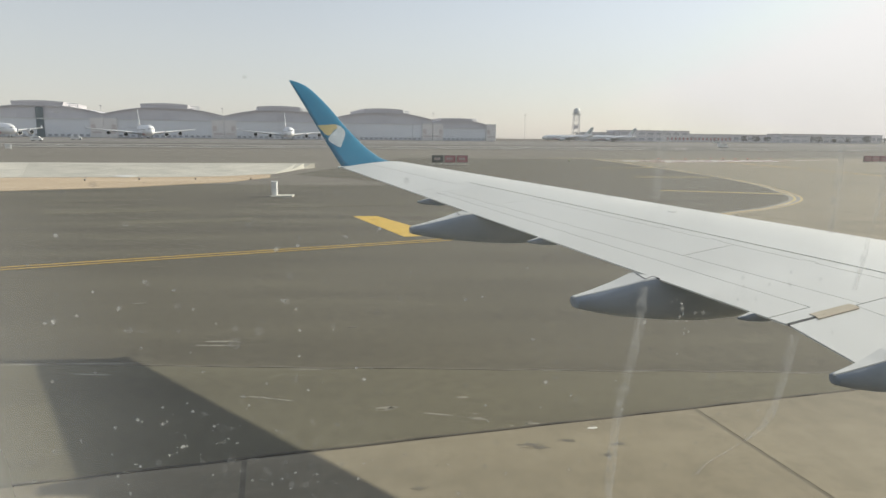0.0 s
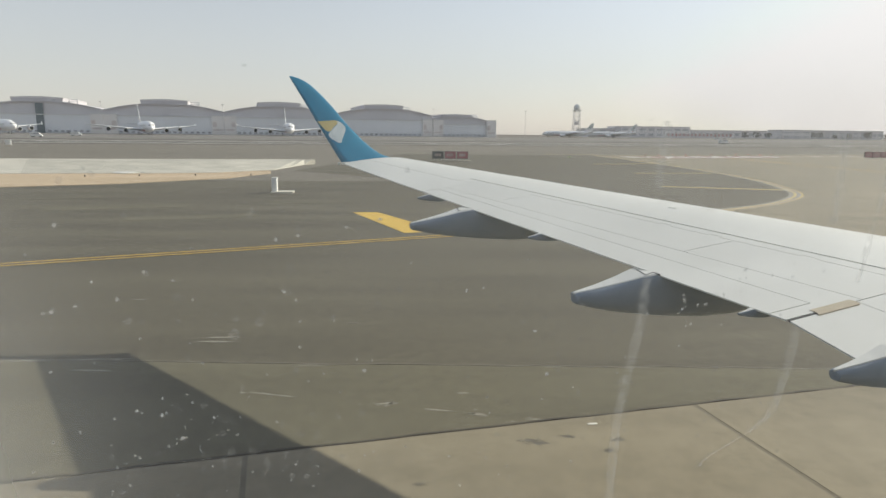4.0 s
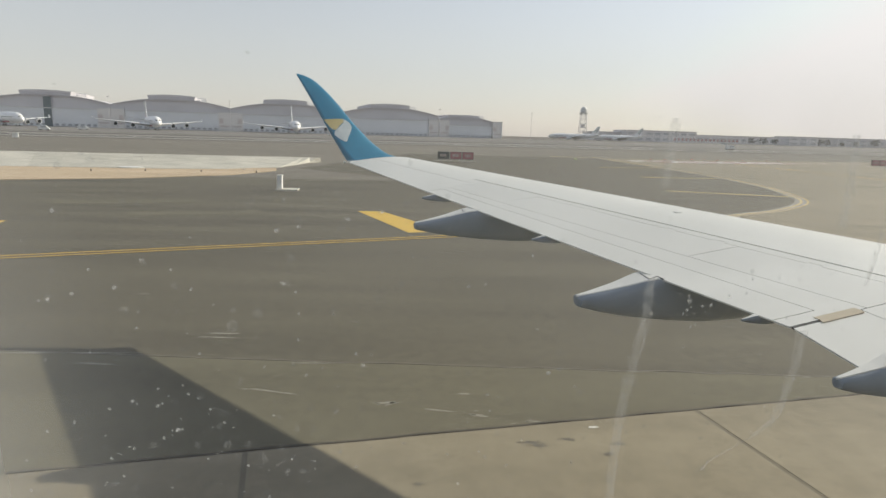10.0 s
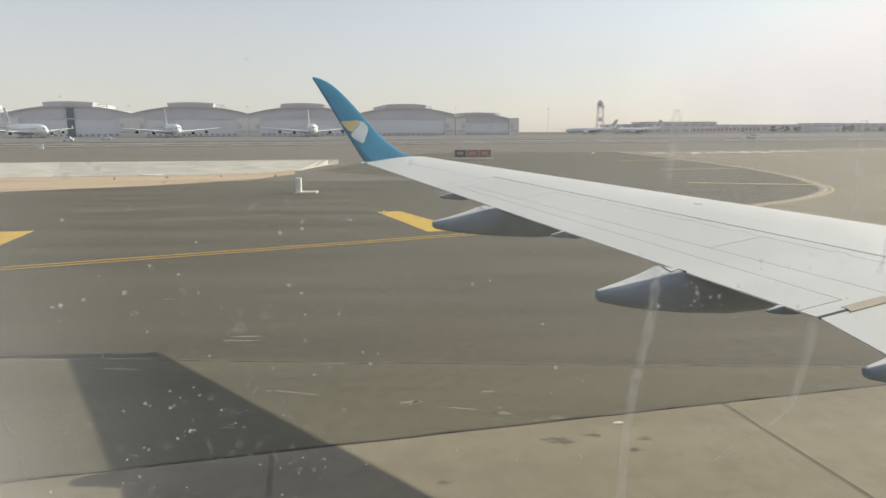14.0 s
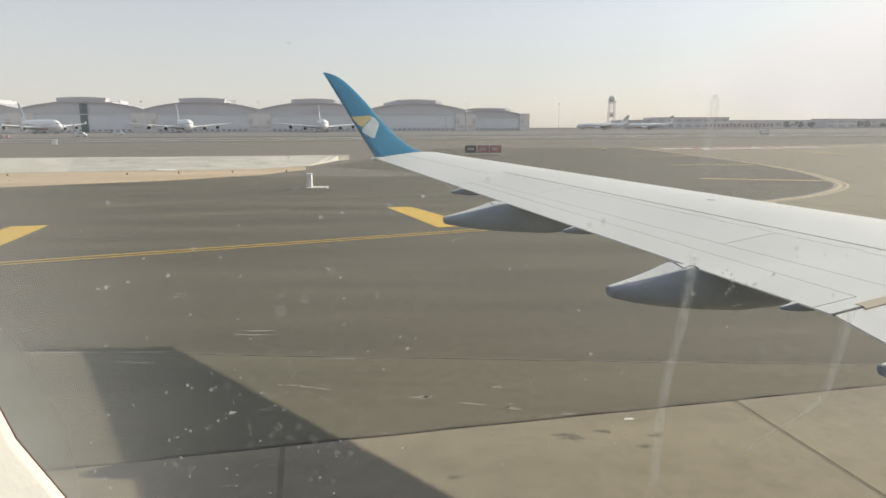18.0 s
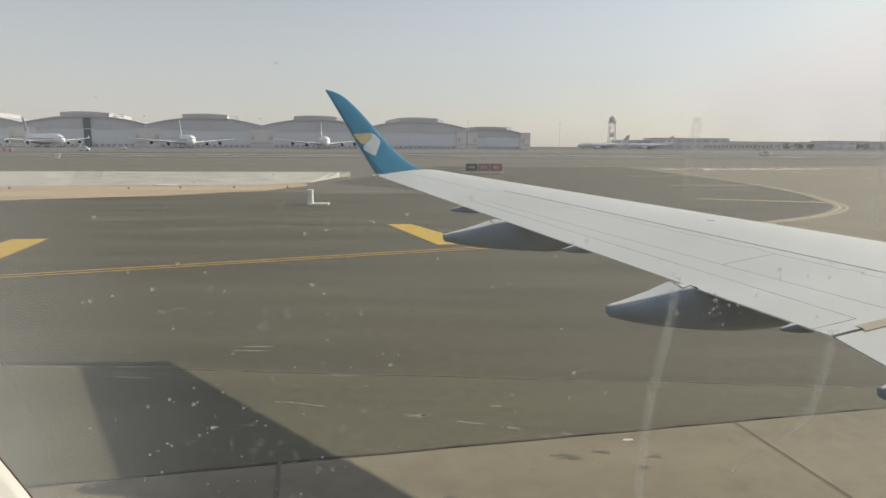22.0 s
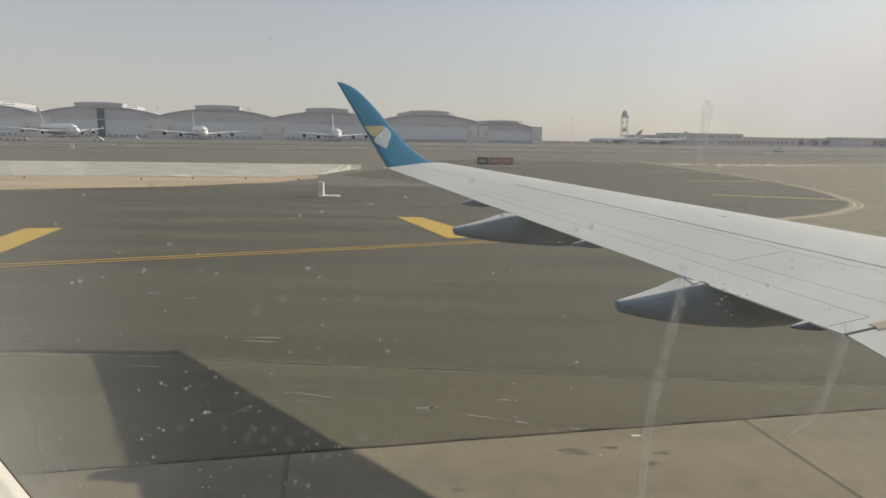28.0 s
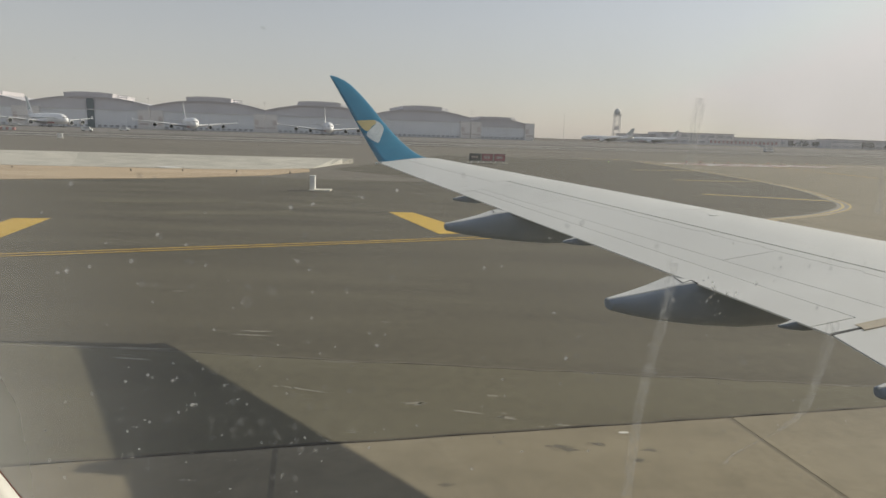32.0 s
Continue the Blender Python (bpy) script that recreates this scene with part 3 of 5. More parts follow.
# paler strip and crack along the concrete, scrapes and stains
tagged(part("asphalt_strip", prism([(-26, 10.8), (-12, 10.2), (-2.8, 9.6), (6.5, 9.25), (10.3, 9.5), (6.0, 8.42), (-4.8, 6.02), (-26, 1.4)], -0.2, 0.004), M_STRIP), "paler strip of asphalt beside the concrete apron", "tarmac", kind="structure")
rc = random.Random(3)
pts = [(x, float(np.interp(x, (-26, -12, -2.8, 6.5, 10.3), (10.8, 10.2, 9.6, 9.25, 9.5))) + rc.uniform(-0.035, 0.035)) for x in np.arange(-26, 10.4, 0.45)]
marking("asphalt_crack", band(pts, 0.035, -0.02, 0.008), M_STAIN, "long thin dark crack in the asphalt", "crack")
scr = bmesh.new()


def scrape(x0, y0, x1, y1, wd, star=0.0):
    """A pale scraped stroke with a ragged outline, and a burst of flecks at its end."""
    a, d = Vector((x0, y0)), Vector((x1 - x0, y1 - y0))
    n = max(5, int(d.length / 0.05))
    side = Vector((-d.y, d.x)).normalized()
    up = [a + d * (i / n) + side * wd * rc.uniform(0.25, 0.6) * math.sin(math.pi * min(1, (i + 0.35) / (n + 0.5))) ** 0.4 for i in range(n + 1)]
    dn = [a + d * (i / n) - side * wd * rc.uniform(0.25, 0.6) * math.sin(math.pi * min(1, (i + 0.35) / (n + 0.5))) ** 0.4 for i in range(n + 1)]
    for i in range(n):
        prism([up[i], dn[i], dn[i + 1], up[i + 1]], -0.02, 0.0065, scr)
    for k in range(int(star * 40)):
        c, r = a + Vector((rc.gauss(0, star), rc.gauss(0, star * 0.55))), rc.uniform(0.006, 0.02)
        prism([(c.x + r * rc.uniform(0.8, 2.6) * math.cos(t), c.y + r * rc.uniform(0.5, 1.2) * math.sin(t)) for t in (0, 1.1, 2.2, 3.2, 4.2, 5.3)], -0.02, 0.0065, scr)


for row in ((-3.78, 10.67, -3.15, 10.66, 0.06), (-3.7, 10.88, -3.16, 10.9, 0.06), (-1.95, 9.5, -1.35, 9.49, 0.035), (-2.31, 8.46, -1.63, 8.28, 0.035, 0.1), (-0.52, 8.03, -0.22, 8.06, 0.07, 0.14), (-0.4, 7.95, -0.28, 8.1, 0.05),
            (0.13, 7.87, 0.52, 7.78, 0.04), (0.72, 7.73, 0.94, 7.65, 0.08, 0.13), (0.6, 8.38, 0.76, 8.38, 0.05), (2.0, 9.39, 2.33, 9.38, 0.025), (3.2, 9.33, 3.86, 9.33, 0.025), (6.06, 9.22, 6.19, 9.22, 0.04),
            (1.43, 7.54, 1.61, 7.53, 0.05, 0.1), (-1.28, 11.73, -1.1, 11.73, 0.05), (-7.5, 9.72, -4.4, 9.82, 0.05), (-5.2, 9.35, -4.6, 9.3, 0.06), (-6.1, 13.5, -5.8, 13.5, 0.05)):
    scrape(*row)
tagged(part("pale_scrapes", scr, M_SCRAPE), "pale scraped strokes and flecks on the asphalt", "scrapes", kind="stuff")
marking("pale_flake", prism([(2.17, 7.34), (2.24, 7.33), (2.31, 7.355), (2.29, 7.385), (2.2, 7.38)], -0.02, 0.024), M_WHITE_PAINT, "small white flake on the concrete", "flake")
for x, y, r in ((1.38, 6.93, 0.1), (1.47, 6.87, 0.09), (1.84, 7.03, 0.075), (2.45, 6.93, 0.08), (2.25, 6.68, 0.07), (0.06, 6.02, 0.065)):
    blot = bmesh.new()
    prism([(x + r * rc.uniform(0.6, 1.1) * math.cos(k * 0.349), y + 0.42 * r * rc.uniform(0.5, 1.15) * math.sin(k * 0.349)) for k in range(18)], -0.02, 0.0215, blot)
    for k in range(26):
        a, q = rc.uniform(0, 6.28), r * rc.uniform(0.8, 1.7)
        c, e = (x + q * math.cos(a), y + 0.45 * q * math.sin(a)), r * rc.uniform(0.05, 0.14)
        prism([(c[0] + e * 1.6 * math.cos(t), c[1] + e * 0.7 * math.sin(t)) for t in (0, 1.25, 2.5, 3.8, 5.0)], -0.02, 0.0213, blot)
    marking("oil_stain", blot, M_STAIN, "small dark oil stain with specks on the concrete", "stain")["group"] = "oil stains"
seam = []
for k in range(90):
    x = -26 + k * 0.415
    seam.append((x, float(np.interp(x, (-60, -4.8, -1.3, 6.0, 10.5), (-6.2, 6.0, 6.8, 8.4, 9.5))) + 0.02 + rc.uniform(-0.02, 0.02)))
tagged(part("edge_seam", band(seam, 0.035, -0.02, 0.0225), M_LINE_BLACK), "dark ragged seam between asphalt and concrete", "seam", kind="structure")
for x, y, ln, wd in ((-9.5, 27.0, 5.0, 1.2), (-4.0, 33.5, 7.0, 1.0), (4.0, 31.0, 6.0, 1.4), (-14, 30.5, 6, 1.5), (-20, 34.0, 6, 1.0)):
    line = [(x + (i / 8 - 0.5) * ln, y + 0.32 * (i / 8 - 0.5) * ln + rc.uniform(-0.15, 0.15)) for i in range(9)]
    marking("dust_patch", band(line, wd, -0.02, 0.0045), M_STRIP, "streak of pale dust on the asphalt", "dust")["group"] = "dust streaks"


# ------------------------------------------------------------------ airfield things
def sign_board(name, x, y, turn, faces, label):
    root = empty(name, label, "airfield sign", "taxiway signs", pose(x, y, 0, 0, 0, turn))
    w = 1.55
    n = len(faces)
    for i, col in enumerate(faces):
        cx = (i - (n - 1) / 2) * (w + 0.12)
        pan = part("sign_panel", boxed((cx, 0, 0.75), (w, 0.22, 1.0), 0, 0.02), M_SIGN_BACK, root)
        part("face", boxed((cx, -0.117, 0.75), (w - 0.1, 0.016, 0.9)), M_SIGN_RED if col == "r" else M_SIGN_BLACK, pan, "red sign face" if col == "r" else "black sign face")
        bars = ((-0.36, 0.22), (-0.08, 0.24), (0.24, 0.26))
        for bx, bw in bars:
            part("letter_bar", boxed((cx + bx, -0.13, 0.76), (bw, 0.012, 0.36)), M_SIGN_LETTER, pan, "pale lettering bar")
        for s in (-0.5, 0.5):
            part("leg", boxed((cx + s, 0, 0.13), (0.07, 0.07, 0.27)), M_TRIM, root)
    part("footing", boxed((0, 0, 0.02), (n * (w + 0.12) + 0.5, 0.9, 0.08), 0, 0.02), M_CULVERT, root)
    return root


sign_board("taxiway_sign", 4.6, 86.0, 6, "brr", "row of one black and two red taxiway sign boards")
sign_board("taxiway_sign", 80.0, 108.0, 10, "rrr", "row of three red taxiway sign boards")
sign_board("taxiway_sign", 104.0, 124.0, 10, "rrr", "row of three red taxiway sign boards")
sign_board("taxiway_sign", 103.0, 99.0, 10, "rr", "pair of large red taxiway sign boards")
sign_board("taxiway_sign", -190.0, 40.0, 0, "rrb", "row of two red and one black taxiway sign boards")


def marker_box(x, y, turn):
    root = empty("marker_box", "small white equipment box on a pale concrete pad", "equipment box", "marker boxes", pose(x, y, 0, 0, 0, turn))
    part("pad", boxed((0.45, 0, 0.03), (1.3, 1.1, 0.1), 0, 0.02), M_CULVERT, root)
    part("body", boxed((0.0, 0, 0.46), (0.3, 0.5, 0.78), 0, 0.04), M_BARRIER_WHITE, root)
    part("cap", boxed((0.0, 0, 0.87), (0.35, 0.55, 0.05), 0, 0.012), M_TRIM, root)
    part("hatch", boxed((0.0, -0.257, 0.45), (0.2, 0.014, 0.5)), M_TRIM, root)
    return root


marker_box(-8.45, 38.4, 4)
marker_box(66.0, 75.0, 20)
cab = empty("field_cabinet", "squat white equipment cabinet beside the runway", "equipment cabinet", m=pose(-90.3, 146.0, 0, 0, 0, 25))
part("plinth", boxed((0, 0, 0.06), (1.3, 0.9, 0.2), 0, 0.02), M_CULVERT, cab)
part("body", boxed((0, 0, 0.62), (1.1, 0.7, 0.95), 0, 0.04), M_BARRIER_WHITE, cab)
part("roof", boxed((0, 0, 1.13), (1.2, 0.8, 0.1), 0, 0.03), M_TRIM, cab)
part("door", boxed((0, -0.36, 0.62), (0.8, 0.03, 0.75), 0, 0.01), M_TRIM, cab)


def bar_light(x, y, mat, label):
    root = empty("taxiway_light", label, "taxiway light", "taxiway lights", pose(x, y, 0))
    part("housing", loft(bmesh.new(), [ring((0, 0, -0.02), 0.16, 0.16, 12, "z"), ring((0, 0, 0.1), 0.13, 0.13, 12, "z"), ring((0, 0, 0.2), 0.08, 0.08, 12, "z")]), M_SIGN_BACK, root)
    bm = bmesh.new()
    bmesh.ops.create_icosphere(bm, subdivisions=2, radius=0.055, matrix=Matrix.Translation((0, 0, 0.25)))
    part("lens", bm, mat, root, smooth=True)


bar_light(24.5, 101.0, M_LAMP_GREEN, "lit green taxiway edge light")
for k in range(11):
    bar_light(40.5 + 2.84 * k, 111.5 + 0.98 * k, M_LAMP_RED, "lit red stop bar light")


# ------------------------------------------------------------------ hangars
HANG_TURN = math.degrees(math.atan2(0.25, 0.968))


def hangar(s, w=103.0, eave=21.5, rise=7.0, cap=3.4, slot=0.0, cut=-1.0, track=16.0):
    """A wide hangar, s metres along the row: vaulted roof with a raised ridge cap, gable, sliding doors between beige piers."""
    p = HB + HROW * s
    root = empty("hangar", "large grey metal hangar with a vaulted roof and sliding doors", "hangar", "maintenance hangars", pose(p.x, p.y, 0, 0, 0, HANG_TURN))
    depth, n = 90.0, 28
    x0 = cut * w / 2
    arch = []
    for i in range(n + 1):
        px = x0 + (w / 2 - x0) * i / n
        arch.append((px, eave + rise * (1 - (2 * px / w) ** 2)))
    top = eave + rise
    prof = arch + [(px, pz - 0.9) for px, pz in reversed(arch)]
    roof = part("roof", loft(bmesh.new(), [[(px, y0, pz) for px, pz in prof] for y0 in (-1.2, depth)]), M_HANGAR_ROOF, root)
    gable = [(x0 + 0.05, 0)] + [(px * 0.999, pz - 0.85) for px, pz in arch] + [(w / 2 - 0.05, 0)]
    part("wall", loft(bmesh.new(), [[(px, y0, pz) for px, pz in gable] for y0 in (1.0, depth - 0.5)]), M_HANGAR_WALL, root)
    # raised ridge cap, flared outwards to its top
    lw = w * 0.2
    lan = [(-lw + 1.2, top - 2.0), (-lw, top + cap * 0.72), (-lw * 0.5, top + cap * 0.93), (0, top + cap), (lw * 0.5, top + cap * 0.93), (lw, top + cap * 0.72), (lw - 1.2, top - 2.0)]
    ridge = part("ridge_cap", loft(bmesh.new(), [[(px, y0, pz) for px, pz in lan] for y0 in (-0.6, depth - 2)]), M_HANGAR_ROOF, roof)
    part("cap_edge", boxed((0, -0.75, top + cap * 0.6), (lw * 1.9, 0.3, 0.35)), M_HANGAR_PIER, ridge)
    for k in range(2):
        part("roof_vent", boxed((lw + 4.9, 12.0, top + 1.3 - k * 1.75), (9.2, 1.4, 0.75), 0, 0.1), M_SKYLIGHT, roof, "roof vent strip with the sun glint in its white")
        part("vent_stay", boxed((lw + 1.6 + k * 6.5, 12.3, top - 0.6), (0.4, 0.5, 3.4)), M_HANGAR_ROOF, roof)
    # sliding door leaves hang under a pale track
    d0, d1 = x0 + 11.0, w / 2 - 11.0
    leaves = max(4, round((d1 - d0) / 10))
    for k in range(leaves):
        lx = d0 + (d1 - d0) * (k + 0.5) / leaves
        part("door_leaf", boxed((lx, 0.55 - 0.25 * (k % 2), track / 2 + 0.2), ((d1 - d0) / leaves - 0.14, 0.3, track - 0.4)), M_HANGAR_DOOR, root)
        for g in (-0.27, 0.23):
            part("door_light", boxed((lx + g * (d1 - d0) / leaves, 0.24, 1.9), (2.9, 0.2, 1.7)), M_GLAZING_DARK, root, "small dark window low in the door")
    part("door_track", boxed(((d0 + d1) / 2, 0.1, track + 0.35), (d1 - d0, 1.1, 0.75)), M_TRIM, root, "pale door track")
    if slot:
        # Solid panel: its dark colour replaces the shade inside the tail slot.
        part("door_slot", boxed((slot, -0.1, 13.0), (6.0, 0.5, 26.0)), M_SLOT_SHADE, root, "dark panel painted as the shaded slot for an aircraft tail")
    else:
        part("vent_panel", boxed((1.0, 0.85, 20.5), (7.0, 0.4, 6.4)), M_HANGAR_ROOF, root, "grey louvred vent panel")
    for k in range(9):
        gx = d0 + (d1 - d0) * (k + 0.5) / 9
        gz = eave + rise * (1 - (2 * gx / w) ** 2) - 1.2
        part("gable_rib", boxed((gx, 0.93, (track + 1 + gz) / 2), (0.35, 0.2, gz - track - 1)), M_HANGAR_WALL, root)
    for a, b in ((x0 + 0.1, x0 + 11.0), (w / 2 - 11.0, w / 2 - 0.1)):
        pier = part("pier", boxed(((a + b) / 2, -0.6, 8.7), (b - a, 2.6, 17.4), 0, 0.1), M_HANGAR_PIER, root, "beige concrete pier")
        part("pier_coping", boxed(((a + b) / 2, -0.6, 17.6), (b - a + 0.1, 3.0, 0.4)), M_TRIM, pier)
        part("panel", boxed((a + 2.6 if a > 0 else b - 2.6, -1.95, 9.6), (3.6, 0.12, 4.6), 0, 0.03), M_FADED, pier, "faded reddish emblem panel")
        part("panel", boxed(((a + b) / 2, -1.95, 4.6), (8.2, 0.12, 1.5), 0, 0.03), M_FADED, pier, "faded reddish lettering bar")
    return root


HB, HROW = Vector((-328.0, 585.0)), Vector((0.9687, 0.2484))
for k in range(-3, 4):
    hangar(-4.4 + 103.0 * k, slot=0.8 if k == 0 else 0.0)
hangar(383.0, w=88.0, eave=14.2, rise=7.9, cap=1.5, cut=-0.6, track=12.5)

white_hall = empty("white_hall", "pale white and green flat-roofed hangar hall", "hall", m=pose(-765, 470, 0, 0, 0, HANG_TURN))
part("wall", boxed((0, 40, 13), (110, 80, 26)), M_TRIM, white_hall)
part("roof", boxed((0, 40, 28), (114, 84, 4), 0, 0.4), M_HANGAR_ROOF, white_hall)
part("door", boxed((6, -0.3, 9), (70, 0.8, 18)), M_HANGAR_WALL, white_hall)
part("door_track", boxed((6, -0.8, 19), (74, 1.4, 1.2)), M_BUILDING, white_hall)


# ------------------------------------------------------------------ parked jets
def airfoil_solid(bm, root_le, root_te, tip_le, tip_te, thick_r, thick_t, up=(0, 0, 1)):
    """A tapering wing between two chords, rounded in front and sharp behind."""
    up = Vector(up)
    rings = []
    for le, te, th in ((root_le, root_te, thick_r), (tip_le, tip_te, thick_t)):
        le, te = Vector(le), Vector(te)
        fr = (0.0, 0.05, 0.2, 0.45, 0.75, 1.0)
        hh = (0.0, 0.55, 0.95, 1.0, 0.55, 0.06)
        upper = [le.lerp(te, f) + up * th * h * 0.5 for f, h in zip(fr, hh)]
        lower = [le.lerp(te, f) - up * th * h * 0.5 for f, h in zip(fr, hh)][1:-1]
        rings.append([tuple(p) for p in upper + lower[::-1]])
    return loft(bm, rings)


def widebody(name, m, double, group="parked airliners"):
    """Nose along +x, standing on its wheels at z 0."""
    L, H, W = (72.0, 4.1, 3.55) if double else (66.0, 3.1, 3.1)
    span, zc = (39.5, 6.3) if double else (32.0, 5.2)
    root = empty(name, "white four-engined double-deck airliner parked nose out" if double else "white twin-engined wide-body airliner parked nose out", "airliner", group, m)
    prof = ((-0.5, 0.05, 0.12, 0.45), (-0.46, 0.2, 0.25, 0.4), (-0.36, 0.52, 0.58, 0.26), (-0.22, 0.9, 0.93, 0.06), (-0.1, 1, 1, 0), (0.28, 1, 1, 0), (0.38, 0.96, 0.95, -0.04),
            (0.44, 0.78, 0.75, -0.13), (0.48, 0.48, 0.45, -0.25), (0.5, 0.06, 0.06, -0.34))
    body = part("fuselage", loft(bmesh.new(), [ring((L * f, 0, zc + H * dz), W * a, H * b, 20) for f, a, b, dz in prof]), M_JET_WHITE, root, smooth=True)
    part("cockpit_glazing", boxed((L * 0.462, 0, zc + H * 0.22), (1.6, W * 0.95, 0.8), 0, 0.2), M_JET_DARK, body, "dark cockpit glazing")
    for s in (-1, 1):
        part("window_band", boxed((L * 0.08, s * (W * 0.985), zc + H * 0.12), (L * 0.62, 0.14, 0.32)), M_JET_DARK, body)
        wing = part("wing", airfoil_solid(bmesh.new(), (L * 0.16, s * W * 0.6, zc - H * 0.55), (-L * 0.1, s * W * 0.6, zc - H * 0.6),
                                          (-L * 0.13, s * span, zc + H * 0.35), (-L * 0.185, s * span, zc + H * 0.35), 2.2, 0.35), M_JET_GREY, root, smooth=False)
        part("winglet", airfoil_solid(bmesh.new(), (-L * 0.14, s * span, zc + H * 0.2), (-L * 0.185, s * span, zc + H * 0.2), (-L * 0.165, s * (span + 0.3), zc + H * 0.85), (-L * 0.19, s * (span + 0.3), zc + H * 0.85), 0.3, 0.12, (0, 1, 0)), M_JET_WHITE, wing)
        for ye, xe in (((0.36, 0.07), (0.64, -0.02)) if double else ((0.32, 0.08),)):
            y0 = s * span * ye
            z0 = zc - H * 0.72 + H * 0.75 * ye - 1.0
            x0 = L * xe
            re = 1.75 if double else 1.95
            eng = part("engine", loft(bmesh.new(), [ring((x0 + 5.0 - 0.4, y0, z0), re * 0.82, re * 0.82), ring((x0 + 5.0, y0, z0), re * 0.93, re * 0.93), ring((x0 + 4.2, y0, z0), re, re),
                                                    ring((x0 + 1.5, y0, z0), re * 0.97, re * 0.97), ring((x0 - 0.6, y0, z0), re * 0.7, re * 0.7), ring((x0 - 2.2, y0, z0), re * 0.3, re * 0.3)]), M_JET_WHITE, root, smooth=True)
            part("intake", loft(bmesh.new(), [ring((x0 + 4.64, y0, z0), re * 0.8, re * 0.8), ring((x0 + 4.7, y0, z0), re * 0.5, re * 0.5)]), M_JET_DARK, eng, "dark engine intake")
            part("pylon", boxed((x0 + 0.6, y0, z0 + re * 1.0), (5.0, 0.5, 1.6), 0, 0.1), M_JET_GREY, eng)
        part("tailplane", airfoil_solid(bmesh.new(), (-L * 0.37, s * 0.6, zc + H * 0.5), (-L * 0.47, s * 0.6, zc + H * 0.5), (-L * 0.46, s * span * 0.38, zc + H * 0.8), (-L * 0.495, s * span * 0.38, zc + H * 0.8), 0.9, 0.2), M_JET_GREY, root)
    zt = 23.5 if double else 18.2
    fz = zc + H * 0.75
    fin = part("fin", airfoil_solid(bmesh.new(), (-L * 0.30, 0, fz), (-L * 0.455, 0, fz), (-L * 0.445, 0, zt), (-L * 0.5, 0, zt), 1.0, 0.35, (0, 1, 0)), M_JET_WHITE, root)
    def on(fr, h):
        le = Vector((-L * 0.30, 0, fz)).lerp(Vector((-L * 0.445, 0, zt)), h)
        te = Vector((-L * 0.455, 0, fz)).lerp(Vector((-L * 0.5, 0, zt)), h)
        return le.lerp(te, fr)

    def fin_half(fr, h):
        return (1.0 + (0.35 - 1.0) * h) * 0.5 * float(np.interp(fr, (0.0, 0.05, 0.2, 0.45, 0.75, 1.0), (0.0, 0.55, 0.95, 1.0, 0.55, 0.06))) + 0.02

    # waving flag bands on both sides of the fin
    for mt, f0, f1, h0, h1, lean_f in ((M_TAIL_GREEN, 0.24, 0.4, 0.3, 0.98, 0.1), (M_TAIL_BLACK, 0.56, 0.7, 0.24, 0.98, 0.14), (M_TAIL_RED, 0.12, 0.62, 0.1, 0.2, 0.0)):
        corners = [(f0 + lean_f * (h - h0), h) for h in (h0, (h0 + h1) / 2, h1)] + [(f1 + lean_f * (h - h0), h) for h in (h1, (h0 + h1) / 2, h0 - 0.04)]
        for s in (-1, 1):
            rows = []
            for off in (0.0, 0.05):
                rows.append([(on(fr, h).x, s * (fin_half(fr, h) + off - 0.04), on(fr, h).z) for fr, h in corners])
            part("tail_band", loft(bmesh.new(), rows), mt, fin)
    for s in (-1, 1):
        for k in range(7):
            part("belly_bar", boxed((L * (0.06 + 0.035 * k), s * W * 0.74, zc - H * 0.66), (L * 0.024, 0.5, 1.1)), M_BELLY_RED, body, "red belly lettering bar")
        part("door", boxed((L * 0.33, s * W * 0.985, zc - H * 0.1), (1.2, 0.12, 2.0)), M_JET_GREY, body)
    for x0, y0 in ((L * 0.38, 0), (-L * 0.03, 3.2), (-L * 0.03, -3.2)):
        gear = part("landing_gear", boxed((x0, y0, 1.9), (0.5, 0.5, 3.6), 0, 0.05), M_JET_GREY, root)
        for s in (-1, 1):
            part("wheel", loft(bmesh.new(), [ring((x0, y0 + s * 0.9 - 0.25, 0.65), 0.65, 0.65, 14, "y"), ring((x0, y0 + s * 0.9 + 0.25, 0.65), 0.65, 0.65, 14, "y")]), M_TYRE, gear)
    return root


jet_a = widebody("airliner", pose(-210, 508, 0, 0, 0, -60), True)
copy_thing(jet_a, pose(-313, 490, 0, 0, 0, -36))
jet_b = widebody("airliner", pose(-352, 448, 0, 0, 0, -40), False)
copy_thing(jet_a, pose(-105, 532, 0, 0, 0, -75))
copy_thing(jet_a, pose(-398, 470, 0, 0, 0, -60))
copy_thing(jet_a, pose(-510, 420, 0, 0, 0, -55))
copy_thing(jet_b, pose(195, 820, 0, 0, 0, 172))
copy_thing(jet_b, pose(262, 850, 0, 0, 0, 176))

